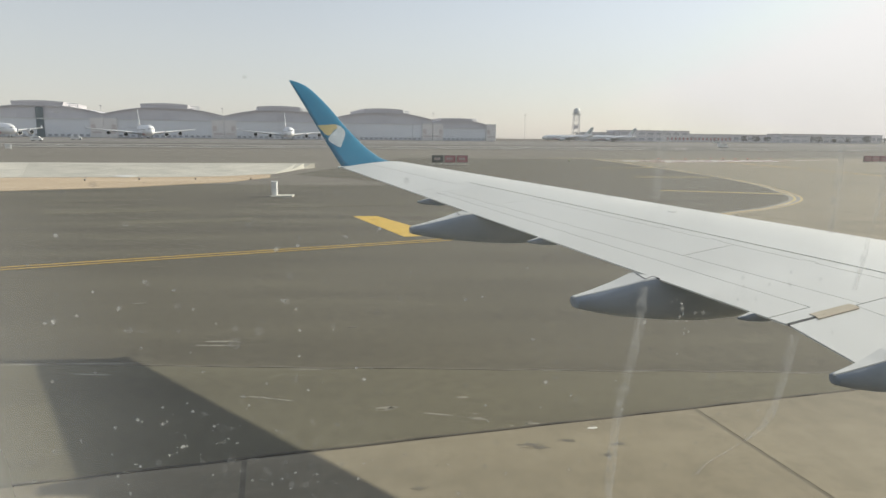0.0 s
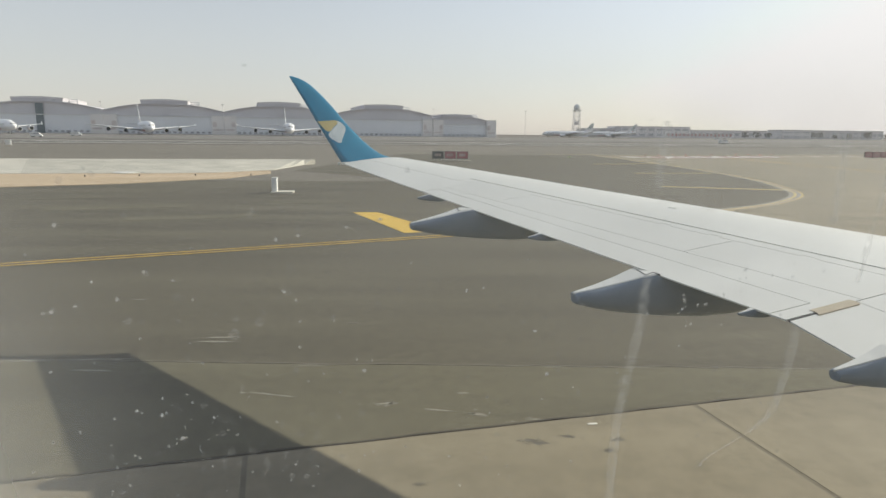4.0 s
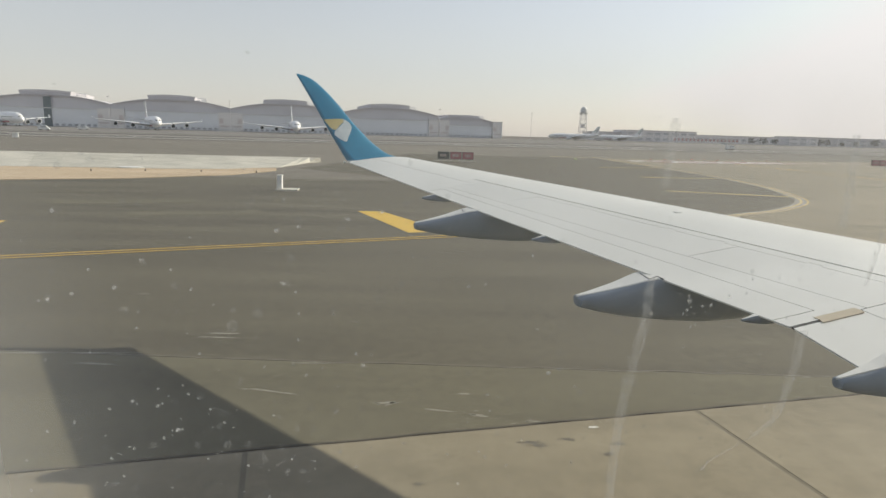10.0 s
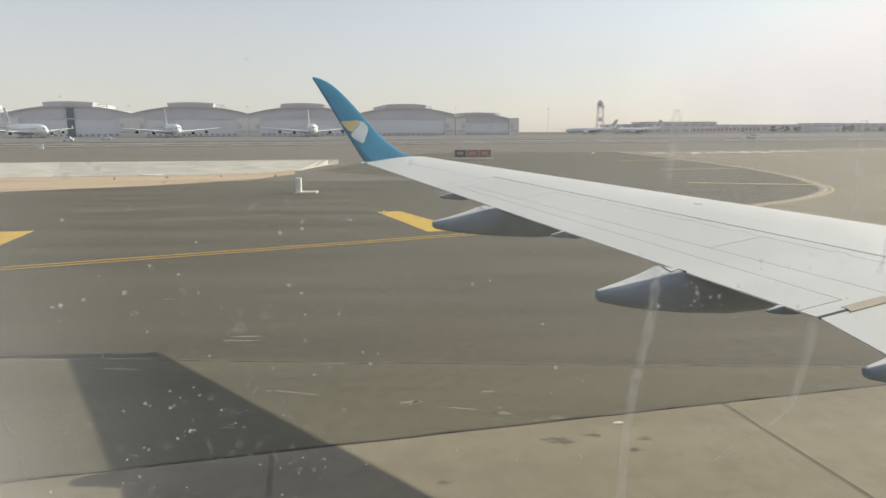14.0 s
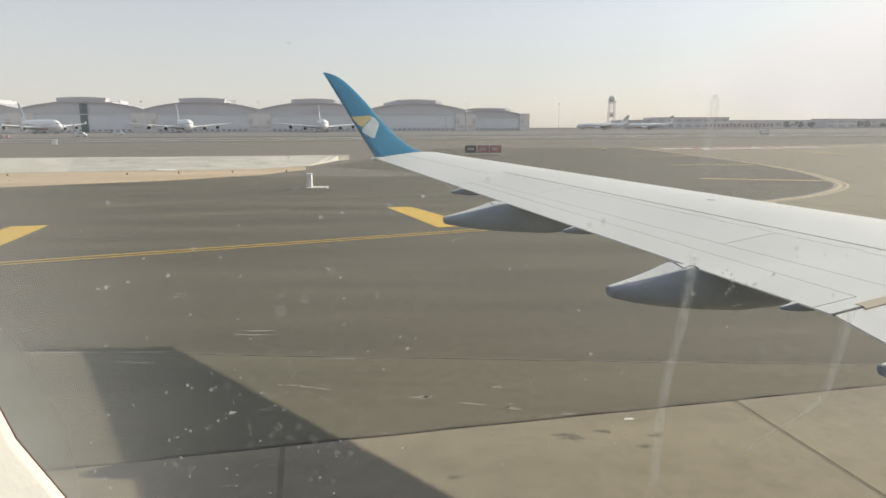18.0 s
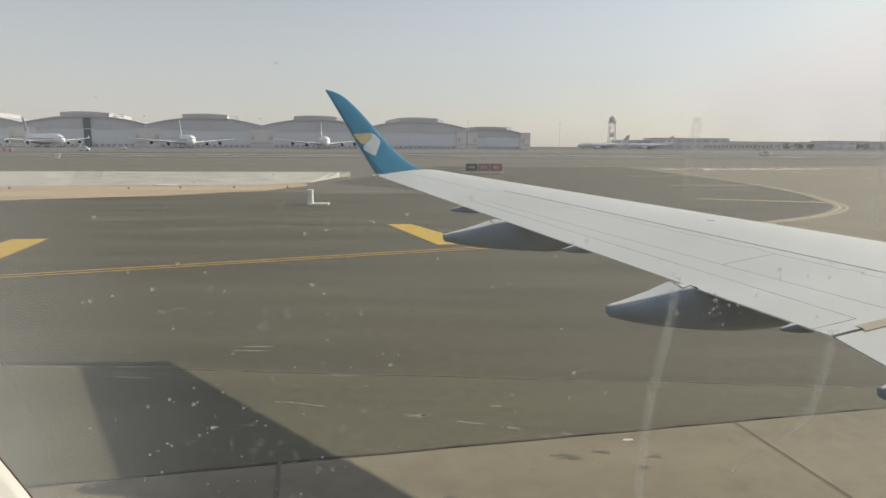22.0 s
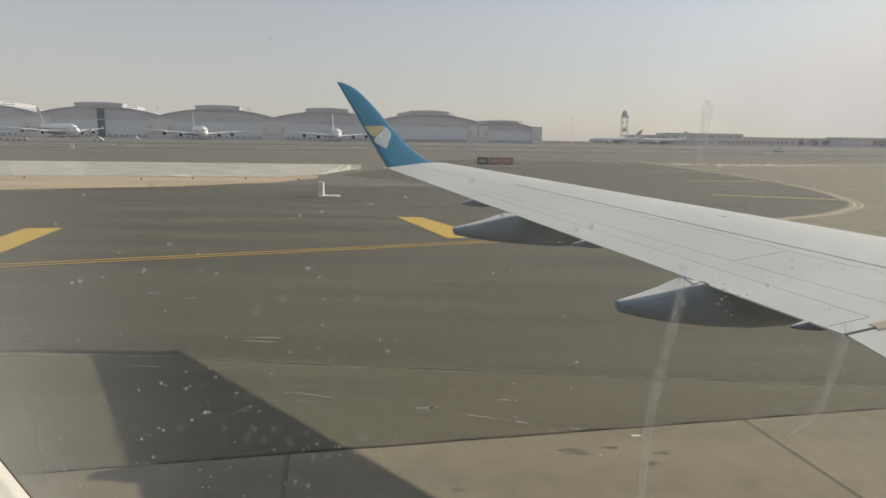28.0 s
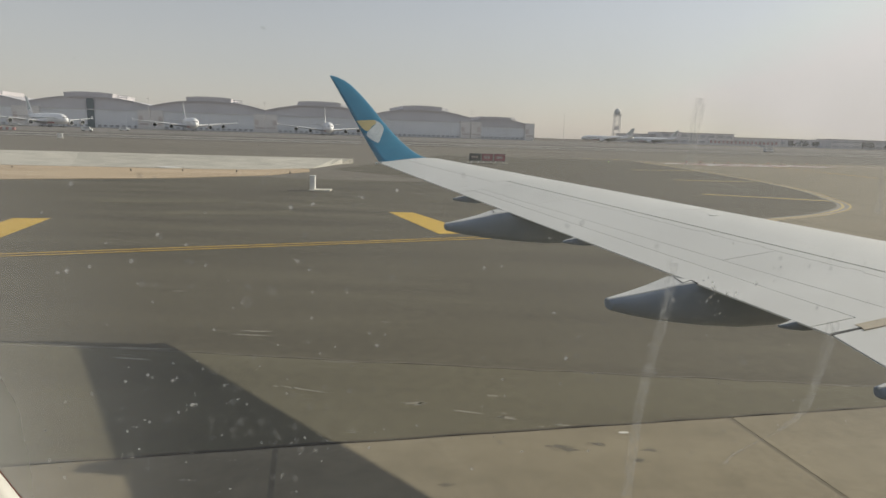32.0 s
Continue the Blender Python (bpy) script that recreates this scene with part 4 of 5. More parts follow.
# ------------------------------------------------------------------ radar tower and far buildings
tower = empty("radar_tower", "tall lattice radar tower with a white dome", "radar tower", m=pose(272, 1085, 0))
for sx in (-1, 1):
    for sy in (-1, 1):
        part("leg", loft(bmesh.new(), [ring((sx * 6.0, sy * 6.0, 0), 0.6, 0.6, 8, "z"), ring((sx * 4.2, sy * 4.2, 44), 0.5, 0.5, 8, "z")]), M_BUILDING, tower)
for k in range(6):
    z, r = 6 + 7.2 * k, 6.0 - 1.8 * (6 + 7.2 * k) / 44
    part("platform", boxed((0, 0, z), (2 * r + 0.6, 2 * r + 0.6, 0.7)), M_TRIM, tower)
    for s in (-1, 1):
        part("brace", loft(bmesh.new(), [ring((-s * r, -r, z), 0.25, 0.25, 6, "z"), ring((s * r, -r, z + 7), 0.25, 0.25, 6, "z")]), M_BUILDING, tower)
part("cabin", boxed((0, 0, 23), (7.0, 7.0, 6.0), 0, 0.3), M_BUILDING, tower)
part("deck", boxed((0, 0, 44.6), (13, 13, 1.4), 0, 0.2), M_TRIM, tower)
part("dome", loft(bmesh.new(), [ring((0, 0, 45.3 + 10 * h), 5.6 * r, 5.6 * r, 18, "z") for h, r in ((0, 0.8), (0.2, 0.97), (0.4, 1.0), (0.6, 0.92), (0.8, 0.68), (0.95, 0.3), (1.0, 0.03))]), M_BARRIER_WHITE, tower, smooth=True)


def far_block(x, y, w, d, h, turn, label, floors=2):
    root = empty("terminal_building", label, "building", "far buildings", pose(x, y, 0, 0, 0, turn))
    part("wall", boxed((0, 0, h / 2), (w, d, h)), M_BUILDING, root)
    part("roof", boxed((0, 0, h + 0.4), (w + 2.5, d + 2.5, 0.9), 0, 0.1), M_HANGAR_ROOF, root)
    n = int(w / 16)
    for f in range(floors):
        for k in range(n):
            part("window", boxed((-w / 2 + w * (k + 0.5) / n, -d / 2 - 0.1, h * (f + 0.5) / floors), (w / n * 0.6, 0.3, h / floors * 0.35)), M_GLAZING, root)
    return root


far_block(425, 1165, 132, 60, 19, 6, "long low brown terminal building", 2)
far_block(343, 1181, 74, 60, 15, 6, "low brown terminal annexe", 2)
far_block(700, 1180, 60, 40, 16, 8, "small brown block among far trees", 2)
far_block(860, 1290, 150, 40, 16, 8, "long low pale airport building", 2)
far_block(690, 1320, 330, 60, 15, 8, "long low pale airport building", 1)
far_block(980, 1500, 260, 60, 19, 8, "long low pale airport building", 1)
far_block(-860, 640, 120, 60, 12, 10, "small pale service building", 2)


def barrier_row(x, y, n, step, turn, label, h=1.1, base=0.0):
    root = empty("barrier_row", label, "barrier", m=pose(x, y, 0, 0, 0, turn))
    for k in range(n):
        part("barrier", boxed(((k - n / 2) * step, 0, base + h / 2), (step * 0.94, 0.6, h), 0, 0.06), M_BARRIER_RED if k % 2 else M_BARRIER_WHITE, root)
        if base:
            part("post", boxed(((k - n / 2) * step, 0.1, base / 2), (0.4, 0.4, base + 0.1)), M_BUILDING, root)
    return root


barrier_row(-205, 271, 30, 2.0, -24, "row of red and white plastic barriers", 1.2)
barrier_row(462, 1030, 34, 3.4, 6, "long red and white striped fence panels on posts", 4.0, 3.4)


def van(x, y, turn, length=5.2, label="white airport service van"):
    root = empty("service_van", label, "van", "service vehicles", pose(x, y, 0, 0, 0, turn))
    prof = [(-length / 2, 0.45), (-length / 2, 1.9), (-length / 2 + 0.2, 2.1), (length * 0.2, 2.1), (length * 0.36, 1.35), (length / 2, 1.1), (length / 2, 0.45)]
    body = part("body", loft(bmesh.new(), [[(px, -0.95, pz) for px, pz in prof], [(px, 0.95, pz) for px, pz in prof]]), M_TRUCK, root)
    for s in (-1, 1):
        part("window", boxed((0.2, s * 0.955, 1.6), (length * 0.5, 0.03, 0.5)), M_GLAZING_DARK, body)
        for xw in (-length * 0.3, length * 0.32):
            part("wheel", loft(bmesh.new(), [ring((xw, s * 0.82 - 0.12, 0.36), 0.36, 0.36, 14, "y"), ring((xw, s * 0.82 + 0.12, 0.36), 0.36, 0.36, 14, "y")]), M_TYRE, root)
    return root


van(-168, 292, 14, 4.6)
van(-190, 368, 14, 5.6)
van(-352, 512, 10, 8.5, "white service truck beside a parked airliner")
van(-60, 430, 194, 5.0)
van(145, 297, 10, 4.2, "small white airfield vehicle on the far field")
van(335, 700, 10, 8.0, "white airport bus far across the field")


def tree(x, y, h, seed, group="far trees"):
    rg = random.Random(seed)
    root = empty("tree", "tree far beyond the airfield, paled by painted haze", "tree", group, pose(x, y, 0))
    part("trunk", loft(bmesh.new(), [ring((0, 0, -0.2), 0.4, 0.4, 8, "z"), ring((0.1, 0, h * 0.3), 0.28, 0.28, 8, "z"), ring((0.2, 0.1, h * 0.7), 0.12, 0.12, 8, "z")]), M_BARK, root)
    bm = bmesh.new()
    for k in range(46):
        a, r, z = rg.uniform(0, 6.28), h * 0.55 * rg.random() ** 0.5, h * rg.uniform(0.3, 1.0)
        r *= 1.1 - 0.6 * abs(z / h - 0.55)
        mtx = Matrix.Translation((r * math.cos(a), r * math.sin(a), z)) @ Euler((rg.random() * 3, rg.random() * 3, 0)).to_matrix().to_4x4() @ Matrix.Diagonal((1, 0.7, 0.5, 1))
        bmesh.ops.create_icosphere(bm, subdivisions=1, radius=h * rg.uniform(0.08, 0.16), matrix=mtx)
    part("crown", bm, M_LEAF, root)


rg0 = random.Random(9)
for k in range(34):
    x = 560 + 30 * k + rg0.uniform(-12, 12)
    tree(x, 1180 + 0.25 * k * 30 + rg0.uniform(-40, 60), rg0.uniform(8, 15), 100 + k)


def mast(x, y, h):
    root = empty("light_mast", "tall slim apron floodlight mast", "light mast", "light masts", pose(x, y, 0))
    part("pole", loft(bmesh.new(), [ring((0, 0, -0.2), 0.22, 0.22, 8, "z"), ring((0, 0, h), 0.12, 0.12, 8, "z")]), M_BUILDING, root)
    part("lamp_head", boxed((0, 0, h), (2.6, 0.8, 0.6), 0, 0.1), M_BUILDING, root)


for k in range(-2, 5):
    p = HB + HROW * (47.1 + 103.0 * k) + Vector((1, -6))
    mast(p.x, p.y, 28)

# ------------------------------------------------------------------ the aircraft that carries the camera
V_TIP, V_KINK = 11.83, 3.39


def te_u(v):
    return 1.548 + (V_TIP - v) * 0.2385 if v > V_KINK else 3.525 - (V_KINK - v) * 0.125


def le_u(v):
    return 2.88 + 0.476 * (V_TIP - v)


def plane_z(u, v):
    return 2.332 + 0.0839 * (v - V_KINK) + 0.045 * (u - te_u(v))


def skin(v, f, side, inset=0.0):
    """A point of the wing's skin at span v and chord share f from the nose; side +1 above, -1 below."""
    te, le = te_u(v), le_u(v)
    c = le - te
    u = le - f * c
    nose = max(0.0, 1 - f / 0.14)
    th = 0.11 * c
    if side > 0:
        h = -0.30 * th * nose ** 2.2 + 0.055 * c * math.sin(math.pi * min(1.0, max(f, 0.0) ** 0.6)) - 0.016 * c * max(0.0, 1 - f / 0.5)
    else:
        h = -th * (0.30 + 0.70 * (1 - nose ** 2.2)) * (1 - max(0, (f - 0.3) / 0.7) ** 1.2) - 0.012
        if nose:
            h = -0.30 * th - th * 0.7 * (1 - nose ** 2.2)
    return uv(u, v, plane_z(u, v) + h - side * inset)


aircraft_wing = empty("aircraft_wing", "long pale grey airliner wing with a teal winglet", "aircraft wing")


STEPS = (4.245, 5.1, 5.65, 6.75)          # hinge notches in the spoiler line


def wing_panel(name, v0, v1, fa, fb, label="", gap=0.007, material=M_WING, side=None):
    """One skin panel between two spans and two chord shares, with a narrow gap all round."""
    rings = []
    n = 10
    ns = max(2, int((v1 - v0) / 0.8))
    e = gap if side is None else side
    spans = [v0 + e + (v1 - v0 - 2 * e) * k / ns for k in range(ns + 1)]
    spans = sorted(spans + [c + d for c in STEPS for d in (-0.062, -0.058, 0.058, 0.062) if v0 + 0.1 < c < v1 - 0.1])
    for v in spans:
        c = le_u(v) - te_u(v)
        a, b = fa(v), fb(v)
        a2 = a + (gap / c if a > 0.001 else 0)
        b2 = b - (gap / c if b < 0.999 else 0)
        fs = [a2 + (b2 - a2) * (i / n) ** (1.6 if a < 0.001 else 1) for i in range(n + 1)]
        rings.append([skin(v, f, 1) for f in fs] + [skin(v, f, -1) for f in reversed(fs)])
    return part(name, loft(bmesh.new(), rings), material, aircraft_wing, label, smooth="angle")


def const(x):
    return lambda v: x


def slat_line(v):
    return 0.575 - 0.004 * (v - 4.5)


def strip_line(v):
    return 0.619 - 0.004 * (v - 4.0) - (0.010 if any(abs(v - c) < 0.06 for c in STEPS) else 0.0)


def shroud_line(v):
    return 0.798 + 0.006 * (v - 3.9)


def flap_line(v):
    return 0.889


ZERO, ONE = const(0.0), const(1.0)
V_ROOT = -0.45
wing_panel("slat", V_ROOT, 3.2, ZERO, slat_line, "pale grey leading edge slat", gap=0.026, side=0.002)
wing_panel("slat", 3.2, 6.6, ZERO, slat_line, "pale grey leading edge slat", gap=0.026, side=0.002)
wing_panel("slat", 6.6, 9.05, ZERO, slat_line, "pale grey leading edge slat", gap=0.026, side=0.002)
wing_panel("wing_box", V_ROOT, 3.43, slat_line, const(0.815), gap=0.005)
wing_panel("fixed_strip", 3.43, 7.6, slat_line, strip_line, gap=0.004)
wing_panel("spoiler", 3.43, 4.9, strip_line, shroud_line, gap=0.0045)
wing_panel("spoiler", 4.9, 7.6, strip_line, shroud_line, gap=0.0045)
wing_panel("wing_box", 7.6, 8.75, slat_line, shroud_line, gap=0.003)
wing_panel("shroud", 3.43, 8.75, shroud_line, flap_line, gap=0.0035)
wing_panel("flap_stub", 3.43, 3.553, lambda v: flap_line(v) - 0.003, ONE, gap=0.0006)
wing_panel("flap", 3.553, 8.75, flap_line, ONE, "pale grey outboard flap", gap=0.0045, side=0.008)
wing_panel("inboard_flap", V_ROOT, 3.405, const(0.815), ONE, "pale grey inboard flap", gap=0.005)
wing_panel("wing_box", 8.75, 9.05, slat_line, ONE, gap=0.002)
wing_panel("wing_box", 9.05, 11.83, ZERO, const(0.65), gap=0.004)
wing_panel("aileron", 9.05, 11.5, const(0.65), ONE, "pale grey aileron", gap=0.005)
wing_panel("tip_panel", 11.5, 11.83, const(0.65), ONE, gap=0.002)
# added dark core: its near-black stands in for shade in the gaps
rings = []
for k in range(13):
    v = V_ROOT + (11.6 - V_ROOT) * k / 12
    fs = [0.06, 0.2, 0.4, 0.6, 0.8, 0.93]
    rings.append([skin(v, f, 1, 0.012) for f in fs] + [skin(v, f, -1, 0.008) for f in reversed(fs)])
part("gap_shade_core", loft(bmesh.new(), rings), M_WING_DARK, aircraft_wing, "added dark core that gives the panel gaps their shade")
# tan seal and hinge between the two flaps
bm = bmesh.new()
loft(bm, [[skin(v, f, 1, -0.004) for f in (0.817, 0.875, 0.925)] + [skin(v, f, 1, 0.03) for f in (0.925, 0.875, 0.817)] for v in (3.468, 3.42, 3.372)])
part("flap_seal", bm, M_SEAL, aircraft_wing, "tan rubber seal between the flaps")
bm = bmesh.new()
loft(bm, [[skin(v, f, 1, 0.006) for f in (0.926, 0.99)] + [skin(v, f, 1, 0.02) for f in (0.99, 0.926)] for v in (3.446, 3.39)])
part("hinge_bracket", bm, M_WING_DARK, aircraft_wing, "dark flap hinge bracket")
bm = bmesh.new()
cx, cy, cz = skin(6.25, 0.34, 1)
loft(bm, [ring((cx, cy, cz - 0.01), 0.055, 0.055, 16, "z"), ring((cx, cy, cz + 0.004), 0.05, 0.05, 16, "z")])
part("filler_cap", bm, M_WING, aircraft_wing, "small round filler cap")

# winglet
def winglet_station(h):
    """Rear edge, chord and outward lean at height share h."""
    tip = Vector((0.715, 13.2, 4.676))
    base = Vector((1.548, 11.83, 3.04))
    r = min(1.0, h / 0.25)
    te = base.lerp(tip, h)
    te.y += 0.10 * math.sin(math.pi * min(1, h * 1.6)) * (1 - h)
    chord = np.interp(h, (0, 0.03, 0.07, 0.14, 0.25, 0.45, 0.65, 0.8, 0.92, 0.97, 1.0), (1.3, 1.04, 0.90, 0.77, 0.665, 0.55, 0.475, 0.40, 0.30, 0.2, 0.06))
    return te, chord


rings = []
HS = (-0.045, 0, 0.015, 0.03, 0.05, 0.08, 0.12, 0.18, 0.26, 0.36, 0.46, 0.56, 0.66, 0.76, 0.84, 0.9, 0.95, 0.98, 1.0)
lean = Vector((0, 0.77, -0.64))
for h in HS:
    te, c = winglet_station(max(h, 0))
    if h < 0:
        te = te + Vector((0.01, -0.07, -0.008))
    nrm = Vector((0, -0.77, 0.64)).lerp(Vector((0, 0, 1)), max(0, 1 - max(h, 0) / 0.1)).normalized()
    th = 0.075 * c + 0.006
    fr = (0.0, 0.04, 0.15, 0.35, 0.6, 0.85, 1.0)
    hh = (0.0, 0.5, 0.9, 1.0, 0.7, 0.3, 0.05)
    rise = 0.03 * c * max(0, 1 - h / 0.1)
    up_ = [te + Vector((c * (1 - f), 0, rise * (1 - f))) + nrm * th * q * 0.5 for f, q in zip(fr, hh)]
    dn_ = [te + Vector((c * (1 - f), 0, rise * (1 - f))) - nrm * th * q * 0.5 for f, q in zip(fr, hh)][1:-1]
    rings.append([uv(*p) for p in up_ + dn_[::-1]])
winglet = part("winglet", loft(bmesh.new(), rings), M_TEAL, aircraft_wing, "teal painted winglet", smooth=True)


def on_winglet(h, f, lift):
    te, c = winglet_station(h)
    th = 0.075 * c + 0.006
    q = np.interp(f, (0, 0.04, 0.15, 0.35, 0.6, 0.85, 1.0), (0, 0.5, 0.9, 1.0, 0.7, 0.3, 0.05))
    return uv(*(te + Vector((c * (1 - f), 0, 0)) + Vector((0, -0.77, 0.64)) * (th * q * 0.5 + lift)))


def decal(name, pts, material, label):
    """A thin decal on the winglet's inner face from (height, chord share) corners."""
    bm = bmesh.new()
    c0 = (sum(p[0] for p in pts) / len(pts), sum(p[1] for p in pts) / len(pts))
    mid = bm.verts.new(on_winglet(*c0, 0.006))
    top = [bm.verts.new(on_winglet(h, f, 0.006)) for h, f in pts]
    low = [bm.verts.new(on_winglet(h, f, -0.002)) for h, f in pts]
    for i in range(len(pts)):
        j = (i + 1) % len(pts)
        bm.faces.new((mid, top[i], top[j]))
        bm.faces.new((top[i], low[i], low[j], top[j]))
    part(name, bm, material, winglet, label)


decal("gold_emblem", smooth_line([(0.462, 0.96), (0.466, 0.62), (0.467, 0.30), (0.44, 0.30), (0.395, 0.55), (0.345, 0.80), (0.385, 0.93)], 4)[:-1], M_GOLD, "pale gold emblem on the winglet")
decal("pale_emblem", smooth_line([(0.466, 0.28), (0.44, 0.19), (0.385, 0.2), (0.325, 0.36), (0.268, 0.54), (0.214, 0.70), (0.236, 0.80), (0.29, 0.90), (0.338, 0.79), (0.39, 0.53), (0.436, 0.29)], 4)[:-1], M_SILVER, "white curved emblem on the winglet")
for pts in (((0.42, 0.30), (0.35, 0.52), (0.29, 0.72), (0.25, 0.82)), ((0.43, 0.21), (0.36, 0.38), (0.29, 0.60), (0.24, 0.77))):
    line = smooth_line(pts, 3)
    bm = bmesh.new()
    hi = [(bm.verts.new(on_winglet(q.x, q.y - 0.006, 0.008)), bm.verts.new(on_winglet(q.x, q.y + 0.006, 0.008))) for q in line]
    for (a, b), (c, d) in zip(hi, hi[1:]):
        bm.faces.new((a, b, d, c))
    part("emblem_line", bm, M_EMBLEM_LINE, winglet, "thin grey line in the emblem")
tip_edge = [(1.54, 11.845), (2.0, 11.85), (2.45, 11.85), (2.80, 11.845)]
bm = bmesh.new()
loft(bm, [[uv(u, v - 0.03, plane_z(u, 11.8) + 0.012), uv(u, v, plane_z(u, 11.8) + 0.02), uv(u, v, plane_z(u, 11.8) - 0.02), uv(u, v - 0.03, plane_z(u, 11.8) - 0.02)] for u, v in tip_edge])
part("tip_edge", bm, M_TRIM, aircraft_wing, "thin white edge along the foot of the winglet")
bx, by, bz = uv(1.50, 11.84, 3.03)
bm = bmesh.new()
bmesh.ops.create_icosphere(bm, subdivisions=2, radius=0.025, matrix=Matrix.Translation((bx, by, bz)))
part("tail_lamp", bm, M_SILVER, aircraft_wing, "small clear wingtip lamp")


CANOE = ((0.0, 0.0, -0.075, 0.05), (0.015, 0.006, -0.09, 0.075), (0.2, 0.042, -0.14, 0.105), (0.42, 0.092, -0.185, 0.13), (0.62, 0.148, -0.215, 0.15), (0.72, 0.163, -0.228, 0.16), (0.88, 0.11, -0.245, 0.18),
         (1.25, 0.04, -0.275, 0.18), (1.6, 0.0, -0.27, 0.165), (1.9, 0.0, -0.235, 0.135), (2.2, 0.0, -0.13, 0.09), (2.45, 0.04, 0.0, 0.03))


def canoe(u_aft, v, z_tip, k=1.0, name="flap_fairing", wide=1.0, deep=1.0, label="slate grey boat-shaped flap track fairing"):
    """A flap-track fairing: a boat-shaped body hanging under the wing, blunt behind, flat on top."""
    rings, caps_ = [], []
    rim = 0.006 * min(1.0, k * 1.5)
    for s, t, b, w in CANOE:
        u, zt, zb, w = u_aft + s * k, z_tip + t * k, z_tip + b * k * deep, w * k * wide
        tw = 0.86 * min(1.0, 0.3 + s * 1.1)
        sec = ((-tw, 1.0), (tw, 1.0), (0.5 * tw + 0.54, 0.93), (1.0, 0.75), (0.97, 0.45), (0.8, 0.18), (0.5, 0.03), (0, 0), (-0.5, 0.03), (-0.8, 0.18), (-0.97, 0.45), (-1.0, 0.75), (-0.5 * tw - 0.54, 0.93))
        rings.append([uv(u, v + w * y, zb + (zt - zb) * h) for y, h in sec])
        if s < 0.75:
            caps_.append([uv(u, v - w * (tw + 0.04), zt - rim), uv(u, v + w * (tw + 0.04), zt - rim), uv(u, v + w * (tw - 0.02), zt + rim), uv(u, v - w * (tw - 0.02), zt + rim)])
    f = part(name, loft(bmesh.new(), rings), M_FAIRING, aircraft_wing, label, smooth="angle")
    part("top_panel", loft(bmesh.new(), caps_), M_WING, f, "pale grey upper panel of the fairing")
    return f


def canoe_top(u, u_aft, z_tip, k):
    s = (u - u_aft) / k
    for p, q in zip(CANOE, CANOE[1:]):
        if p[0] <= s <= q[0]:
            return z_tip + k * (p[1] + (q[1] - p[1]) * (s - p[0]) / (q[0] - p[0]))
    return z_tip


FAIRINGS = ((1.82, 7.54, 2.502, 1.045, 1.1, 0.84), (2.56, 4.69, 2.274, 0.99, 1.06, 1.0))
# the edge of the flap's tab over each fairing: span and reach behind the rear edge
TABS = (((7.69, 0.07), (7.47, 0.165), (7.53, 0.0)), ((4.76, 0.026), (4.57, 0.105), (4.605, 0.0), (4.5, 0.03)))
for (u_aft, v, z_tip, k, wide, deep), tab in zip(FAIRINGS, TABS):
    f = canoe(u_aft, v, z_tip, k, wide=wide, deep=deep)
    for (va, ra), (vb, rb) in zip(tab, tab[1:]):
        a, b = Vector((te_u(va) - ra, va)), Vector((te_u(vb) - rb, vb))
        n = Vector((b.y - a.y, a.x - b.x)).normalized() * 0.004
        strip = [[uv(p.x, p.y, canoe_top(p.x, u_aft, z_tip, k) + h) for p in (a - n, a + n, b + n, b - n)] for h in (0.0, 0.0095)]
        part("notch_seal", loft(bmesh.new(), strip), M_WING_DARK, f, "dark notch seal line")
canoe(2.86, 2.42, 2.405, 0.6, wide=0.8)
for v, k in ((8.53, 0.24), (6.12, 0.2), (3.68, 0.17)):
    u = te_u(v)
    canoe(u - 0.74 * k, v, plane_z(u, v) - 0.163 * k - 0.003, k, "small_fairing", wide=0.9, label="small slate grey hinge fairing")

# fuselage shell with a gap where the window panel sits
FR, FV, FZ = 1.65, -1.39, 3.45
fuselage = empty("fuselage", "white painted airliner fuselage seen from inside", "aircraft body")
for u0, u1 in ((-9.0, -0.5), (-0.5, 0.75), (0.75, 9.0)):
    bm = bmesh.new()
    nA = 40
    for j in range(nA):
        a0, a1 = 2 * math.pi * j / nA, 2 * math.pi * (j + 1) / nA
        zc = FZ + FR * math.sin((a0 + a1) / 2)
        if u0 == -0.5 and math.cos((a0 + a1) / 2) > 0 and 3.15 < zc < 4.05:
            continue
        pts = [uv(u, FV + r * math.cos(a), FZ + r * math.sin(a)) for u in (u0, u1) for r in (FR, FR - 0.05) for a in (a0, a1)]
        vs = [bm.verts.new(p) for p in pts]
        for f in ((0, 1, 5, 4), (2, 3, 7, 6), (0, 1, 3, 2), (4, 5, 7, 6), (0, 2, 6, 4), (1, 3, 7, 5)):
            bm.faces.new([vs[i] for i in f])
    bmesh.ops.remove_doubles(bm, verts=bm.verts, dist=0.0005)
    part("skin", bm, M_JET_WHITE, fuselage)
# the far side's ends close the cabin
for u0 in (-8.9, 8.9):
    bm = bmesh.new()
    loft(bm, [[uv(u0, FV + (FR - 0.05) * math.cos(2 * math.pi * j / 40), FZ + (FR - 0.05) * math.sin(2 * math.pi * j / 40)) for j in range(40)],
              [uv(u0 + 0.1, FV + (FR - 0.05) * math.cos(2 * math.pi * j / 40), FZ + (FR - 0.05) * math.sin(2 * math.pi * j / 40)) for j in range(40)]])
    part("bulkhead", bm, M_CABIN, fuselage)
bm = bmesh.new()
loft(bm, [[uv(u, v, z) for v, z in ((FV - 1.45, 2.52), (0.06, 2.52), (0.06, 2.58), (FV - 1.45, 2.58))] for u in (-8.8, 8.8)])
